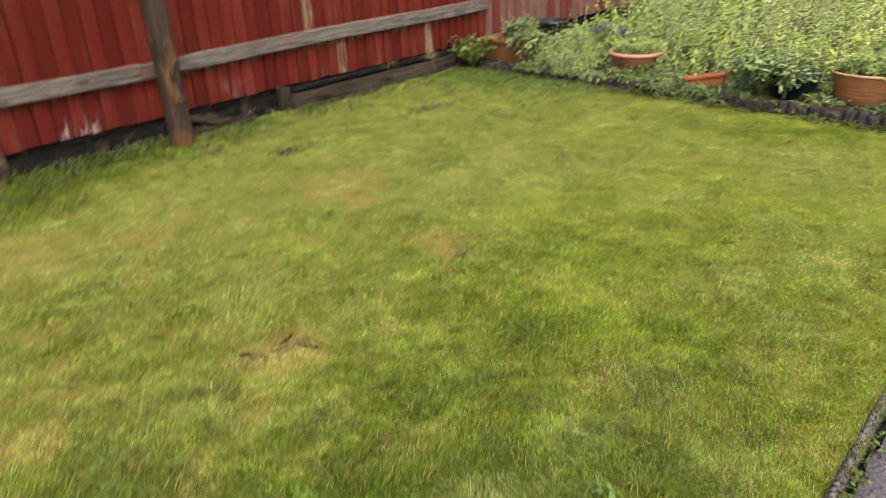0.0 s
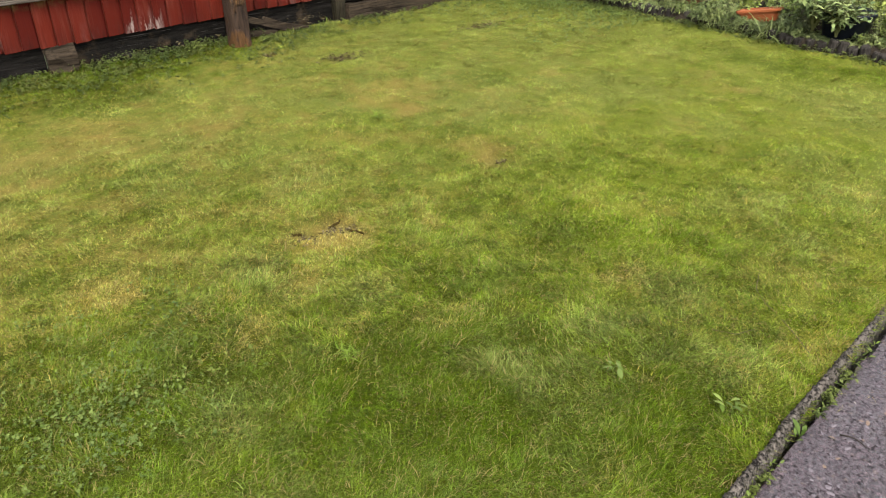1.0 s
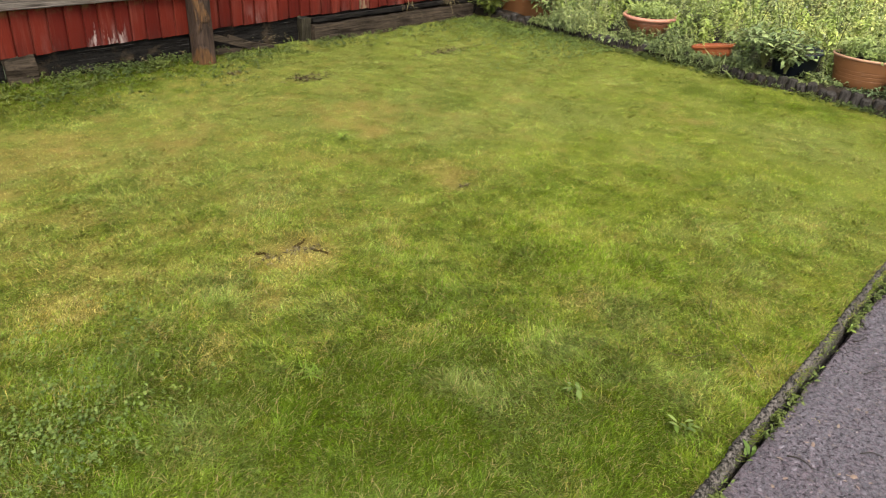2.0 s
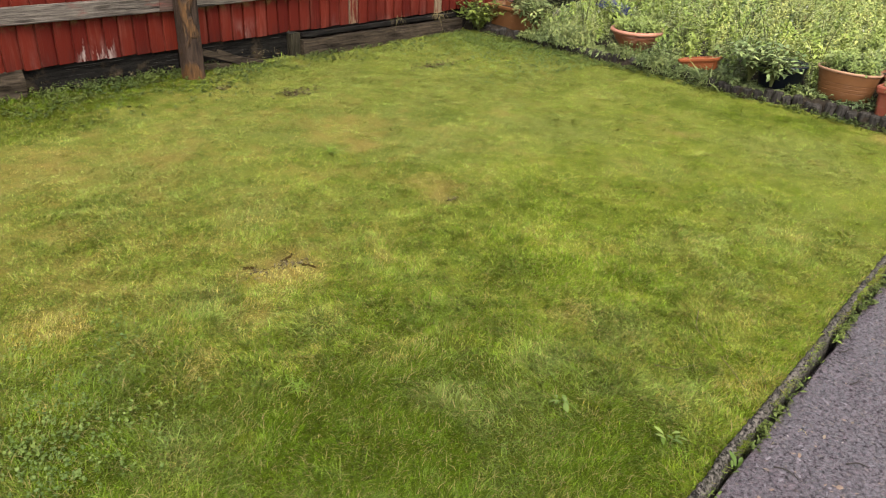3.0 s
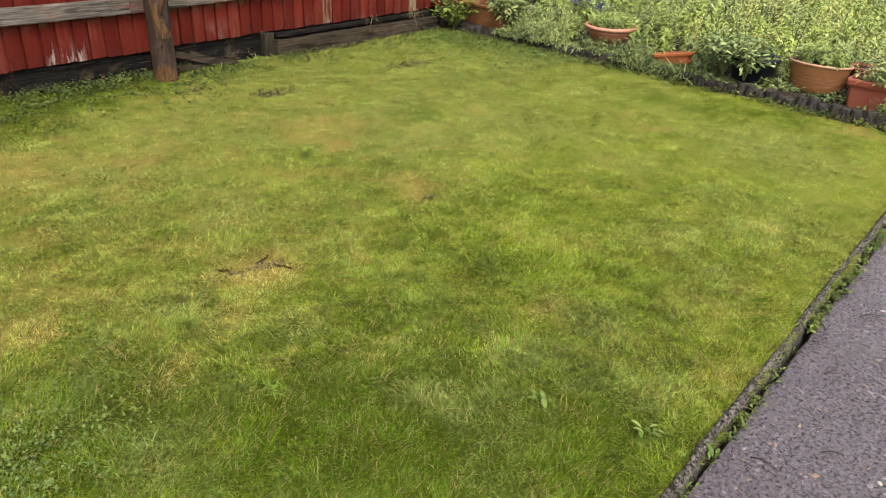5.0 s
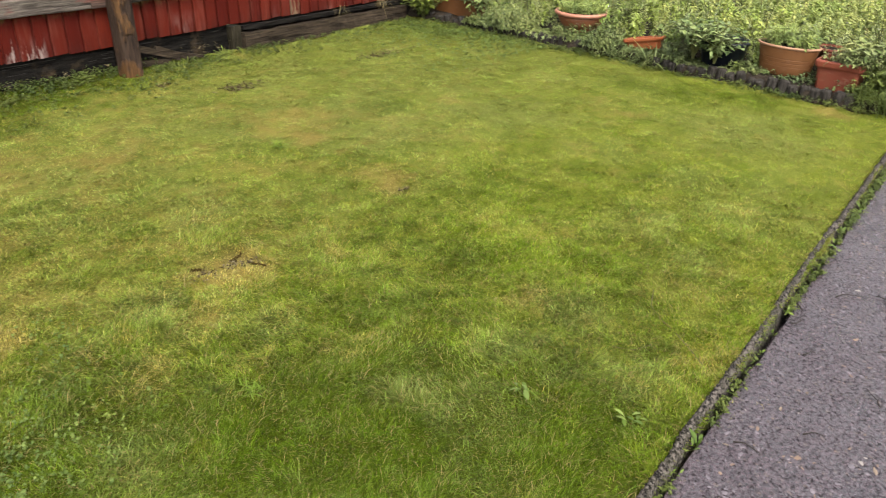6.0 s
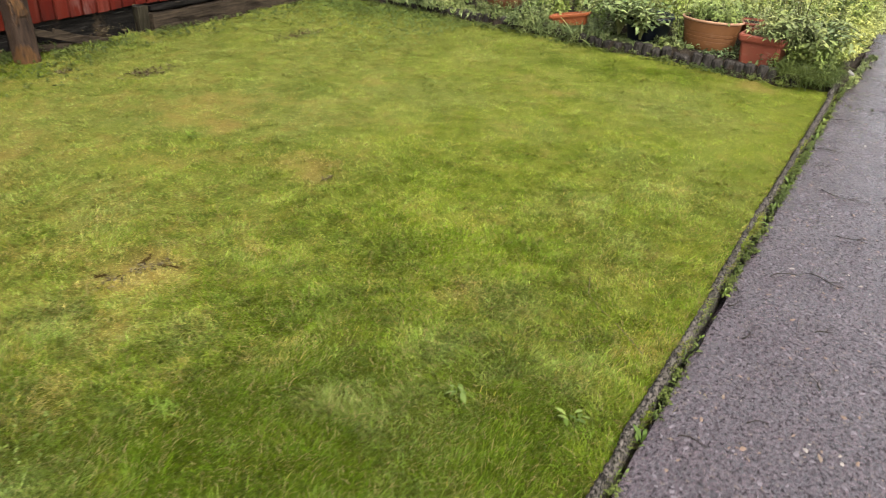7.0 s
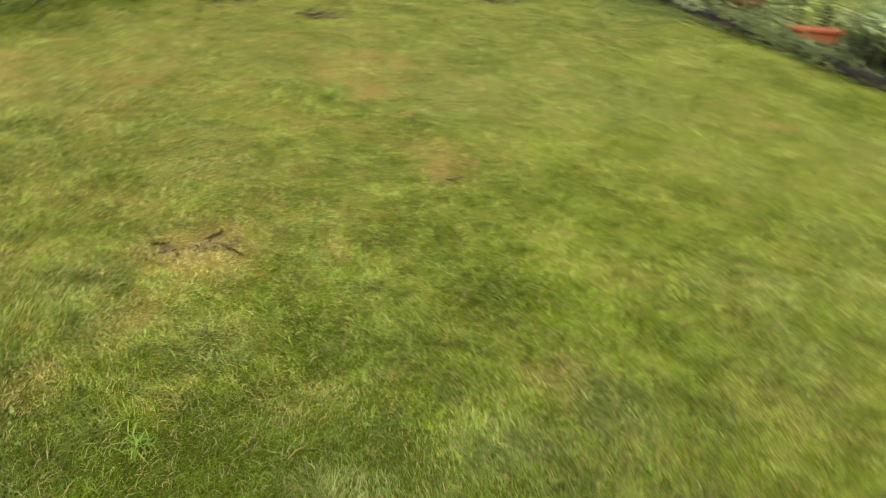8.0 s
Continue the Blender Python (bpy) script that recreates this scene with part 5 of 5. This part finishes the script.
for k, points in enumerate((((2.28, -4.2), (2.19, -4.24), (2.12, -4.31), (2.1, -4.36)), ((2.08, -4.39), (2.04, -4.45), (1.98, -4.53)), ((1.86, -4.27), (1.9, -4.33), (1.96, -4.36)))):
    dry_stem(points, k)

L_FALLEN = leaf_mesh("fallen_leaf", 0.05, 0.03, M_DEAD, fold=0.5, droop=-0.25)
for k, (x, y, turn) in enumerate(((1.855, -5.08, 30), (1.7, -4.74, 120), (2.1, -4.82, 200), (3.1, -4.75, 80), (1.95, -4.79, 10), (5.6, -4.5, 40))):
    ob = new("fallen_leaf", L_FALLEN)
    ob.matrix_basis = pose(x, y, float(path_z(np.array(x), np.array(y))) + 0.006, 15, 5, turn) @ Matrix.Diagonal((1, 0.8, 1, 1)) @ Matrix.Scale(0.6 if k == 0 else 0.4, 4)
    tagged(ob, "curled dry brown leaf lying on the asphalt path", "leaf", "fallen leaves")


def rock(x, y, z, r, seed, label):
    bm = bmesh.new()
    bmesh.ops.create_icosphere(bm, subdivisions=3, radius=r)
    for v in bm.verts:
        v.co = Vector((v.co.x * 1.3, v.co.y * 0.9, v.co.z * 0.7)) * (1 + 0.35 * noise.noise(v.co * (1.2 / r) + Vector((seed, 0, 0))))
    ob = make("stone", bm, M_STONE)
    ob.matrix_basis = pose(x, y, z, 0, 0, seed * 40)
    tagged(ob, label, "stone")


rock(5.82, -4.375, 0.028, 0.036, 2, "pale broken stone at the end of the kerb")
rock(6.15, -0.56, 0.16, 0.07, 5, "pale stone among the weeds")


def blue_tray():
    """A faded plastic tray, upside down among the weeds."""
    top = new("plastic_tray")
    top.matrix_basis = pose(6.38, -1.02, 0.24, 6, -8, 80)
    tagged(top, "faded blue plastic tray upside down among the weeds", "tray")
    bm = bmesh.new()
    box(bm, -0.14, 0.14, -0.1, 0.1, 0, 0.08)
    for v in bm.verts:
        if v.co.z > 0.05:
            v.co.x, v.co.y = v.co.x * 0.86, v.co.y * 0.82
    soften(bm, 0.018, 3)
    part("tray_body", bm, M_BLUE, top, smooth=True)
    bm = bmesh.new()
    box(bm, -0.15, 0.15, -0.11, 0.11, -0.004, 0.012)
    soften(bm, 0.005, 2)
    part("tray_rim", bm, M_BLUE, top)


blue_tray()
blk = [(0.1, 0.0), (0.11, 0.01), (0.145, 0.27), (0.152, 0.272), (0.152, 0.3), (0.143, 0.3), (0.135, 0.26)]
round_pot("black_pot", 6.3, -0.42, 0.03, blk, (0.135, 0.262), M_BLACK, "black plastic nursery pot among the weeds")


# ---- lawn grass ----
def grass(name, count, region, length, width, seed, label, lean=(0.6, 1.4), toward=None, clump=1, simple=False, loose=0.012):
    """Blades in tufts that share a colour and a lie; the tufts' x, y are drawn by region(rng, count)."""
    rng = np.random.RandomState(seed)
    cx, cy = region(rng, count // clump)
    own = np.repeat(np.arange(len(cx)), clump)
    off = rng.normal(0, loose, (len(own), 2)) * (0.5 + 1.2 * rng.rand(len(cx)))[own][:, None] if clump > 1 else np.zeros((len(own), 2))
    x, y = cx[own] + off[:, 0], cy[own] + off[:, 1]
    keep = (y > kerb_y(x) + 0.012) & (y < 0.03) & (x < bed_x(y) - 0.01) & (rng.rand(len(x)) > DIRT_DIP(x, y) * 0.85)
    x, y, own, off = x[keep], y[keep], own[keep], off[keep]
    n = len(x)
    shift = rng.normal(0, 1, (4, len(cx)))[:, own]
    tone = np.clip(0.5 + 0.16 * shift[3] + 1.2 * (fractal(x, y, 0.05, 1, 3, 0.9) - 0.5), 0, 1)
    dry, pale, lush = dryness(x, y) + 0.12 * shift[0], np.clip(paleness(x, y) + 0.16 * shift[1], 0, 1), np.clip(lushness(x, y) + 0.16 * shift[2], 0, 1)
    vigour = (0.4 + 1.2 * fractal(x, y, 0.09, 2, 2)) * (0.68 + 0.75 * lush + 0.15 * pale - 0.6 * np.clip(1.5 * (dry - 0.4), 0, 0.9)) * (1 - 0.7 * DIRT_DIP(x, y))
    L = length * vigour * rng.uniform(0.5, 1.2, n) * np.where(rng.rand(n) < 0.08, 1.45, 1.0)
    W = width * rng.uniform(0.6, 1.35, n) * (1 + 0.35 * pale)
    way = math.tau * 1.4 * fractal(x, y, 0.22, 4, 2) + 0.75 * shift[2] + rng.normal(0, 0.6, n)
    way = np.where(rng.rand(n) < 0.35, np.arctan2(off[:, 1], off[:, 0]) + rng.normal(0, 0.6, n), way)
    if toward is not None:
        way = toward + rng.normal(0, 0.95, n)
    tilt = rng.uniform(lean[0], lean[1], n)
    dx, dy = np.cos(way), np.sin(way)
    z = lawn_z(x, y) - 0.003
    out, up = np.sin(tilt), np.cos(tilt)
    bend = rng.uniform(0.1, 0.6, n)
    mid = np.stack([x + dx * out * L * 0.45, y + dy * out * L * 0.45, z + up * L * 0.55 + 0.003], -1)
    tip = np.stack([x + dx * (out + bend * 0.3) * L, y + dy * (out + bend * 0.3) * L, z + np.maximum(up * (1 - bend * 0.6), 0.06) * L + 0.002], -1)
    spin = way + math.pi / 2 + rng.normal(0, 0.6, n)
    side = np.stack([np.cos(spin), np.sin(spin), np.zeros(n)], -1) * W[:, None] / 2
    root = np.stack([x, y, z], -1)
    if simple:
        v = np.stack([root - side, root + side, tip], 1).reshape(-1, 3)
        faces, each = [np.arange(3 * n).reshape(-1, 3)], 3
    else:
        v = np.stack([root - side, root + side, mid + side * 0.9, mid - side * 0.9, tip], 1).reshape(-1, 3)
        at = (np.arange(n) * 5)[:, None]
        faces, each = [at + np.array([[0, 1, 2, 3]]), at + np.array([[3, 2, 4]])], 5
    fields = {"dry": np.clip(dry + rng.normal(0, 0.2, n), 0, 1), "pale": pale, "lush": lush, "tone": tone}
    fields = {key: np.repeat(value, each) for key, value in fields.items()}
    return tagged(sheet(name, v, faces, M_BLADE, fields), label, "grass", kind="stuff")


def nearness(x, y):
    return np.clip((4.0 - np.hypot(x + 0.1, y + 5.2)) / 1.4, 0, 1)


def open_lawn(x, y):
    """The part of the lawn between path, fence and bed that is walked past."""
    return (x > 0.29 * (y + 3.5) - 0.12) & (y > -3.7 - 0.9 * x)


def near_lawn(rng, n):
    x, y = rng.uniform(-0.15, 4.0, n), rng.uniform(-4.75, -1.4, n)
    k = (rng.rand(n) < nearness(x, y)) & open_lawn(x, y)
    return x[k], y[k]


def mid_lawn(rng, n):
    x, y = rng.uniform(-0.15, 5.4, n), rng.uniform(-4.75, 0.04, n)
    k = (rng.rand(n) > nearness(x, y) * 1.3) & open_lawn(x, y)
    return x[k], y[k]


def side_lawn(rng, n):
    x, y = rng.uniform(-3.0, 1.4, n), rng.uniform(-5.0, 0.04, n)
    k = ~open_lawn(x, y)
    return x[k], y[k]


grass("lawn_grass", 800000, near_lawn, 0.025, 0.0018, 61, "short yellow-green lawn grass in small tufts", clump=12)
grass("lawn_grass", 420000, near_lawn, 0.014, 0.0023, 66, "fine moss and grass between the lawn tufts", lean=(0.3, 1.3), clump=8, simple=True)
grass("lawn_grass", 900000, mid_lawn, 0.0175, 0.003, 62, "short yellow-green lawn grass with dry straw patches", clump=8, simple=True, loose=0.013)
grass("lawn_grass", 60000, side_lawn, 0.034, 0.004, 63, "short yellow-green lawn grass with dry straw patches")


def kerb_side(rng, n):
    x = rng.uniform(0.3, 5.3, n)
    x = x[rng.rand(n) < np.clip(3.2 * fractal(x, 0 * x, 0.35, 2, 3) - 0.95, 0.12, 1)]
    return x, kerb_y(x) + 0.016 + 0.035 * rng.rand(len(x)) ** 2


grass("lawn_edge_grass", 38000, kerb_side, 0.028, 0.0022, 64, "mossy grass creeping over the kerb", lean=(0.7, 1.35), toward=-math.pi / 2)


def fence_side(rng, n):
    x = rng.uniform(0.9, 5.3, n)
    return x, -0.0 - 0.14 * rng.rand(n) ** 1.5


grass("fence_side_grass", 4500, fence_side, 0.03, 0.003, 65, "longer rough grass along the fence foot", lean=(0.2, 1.0))
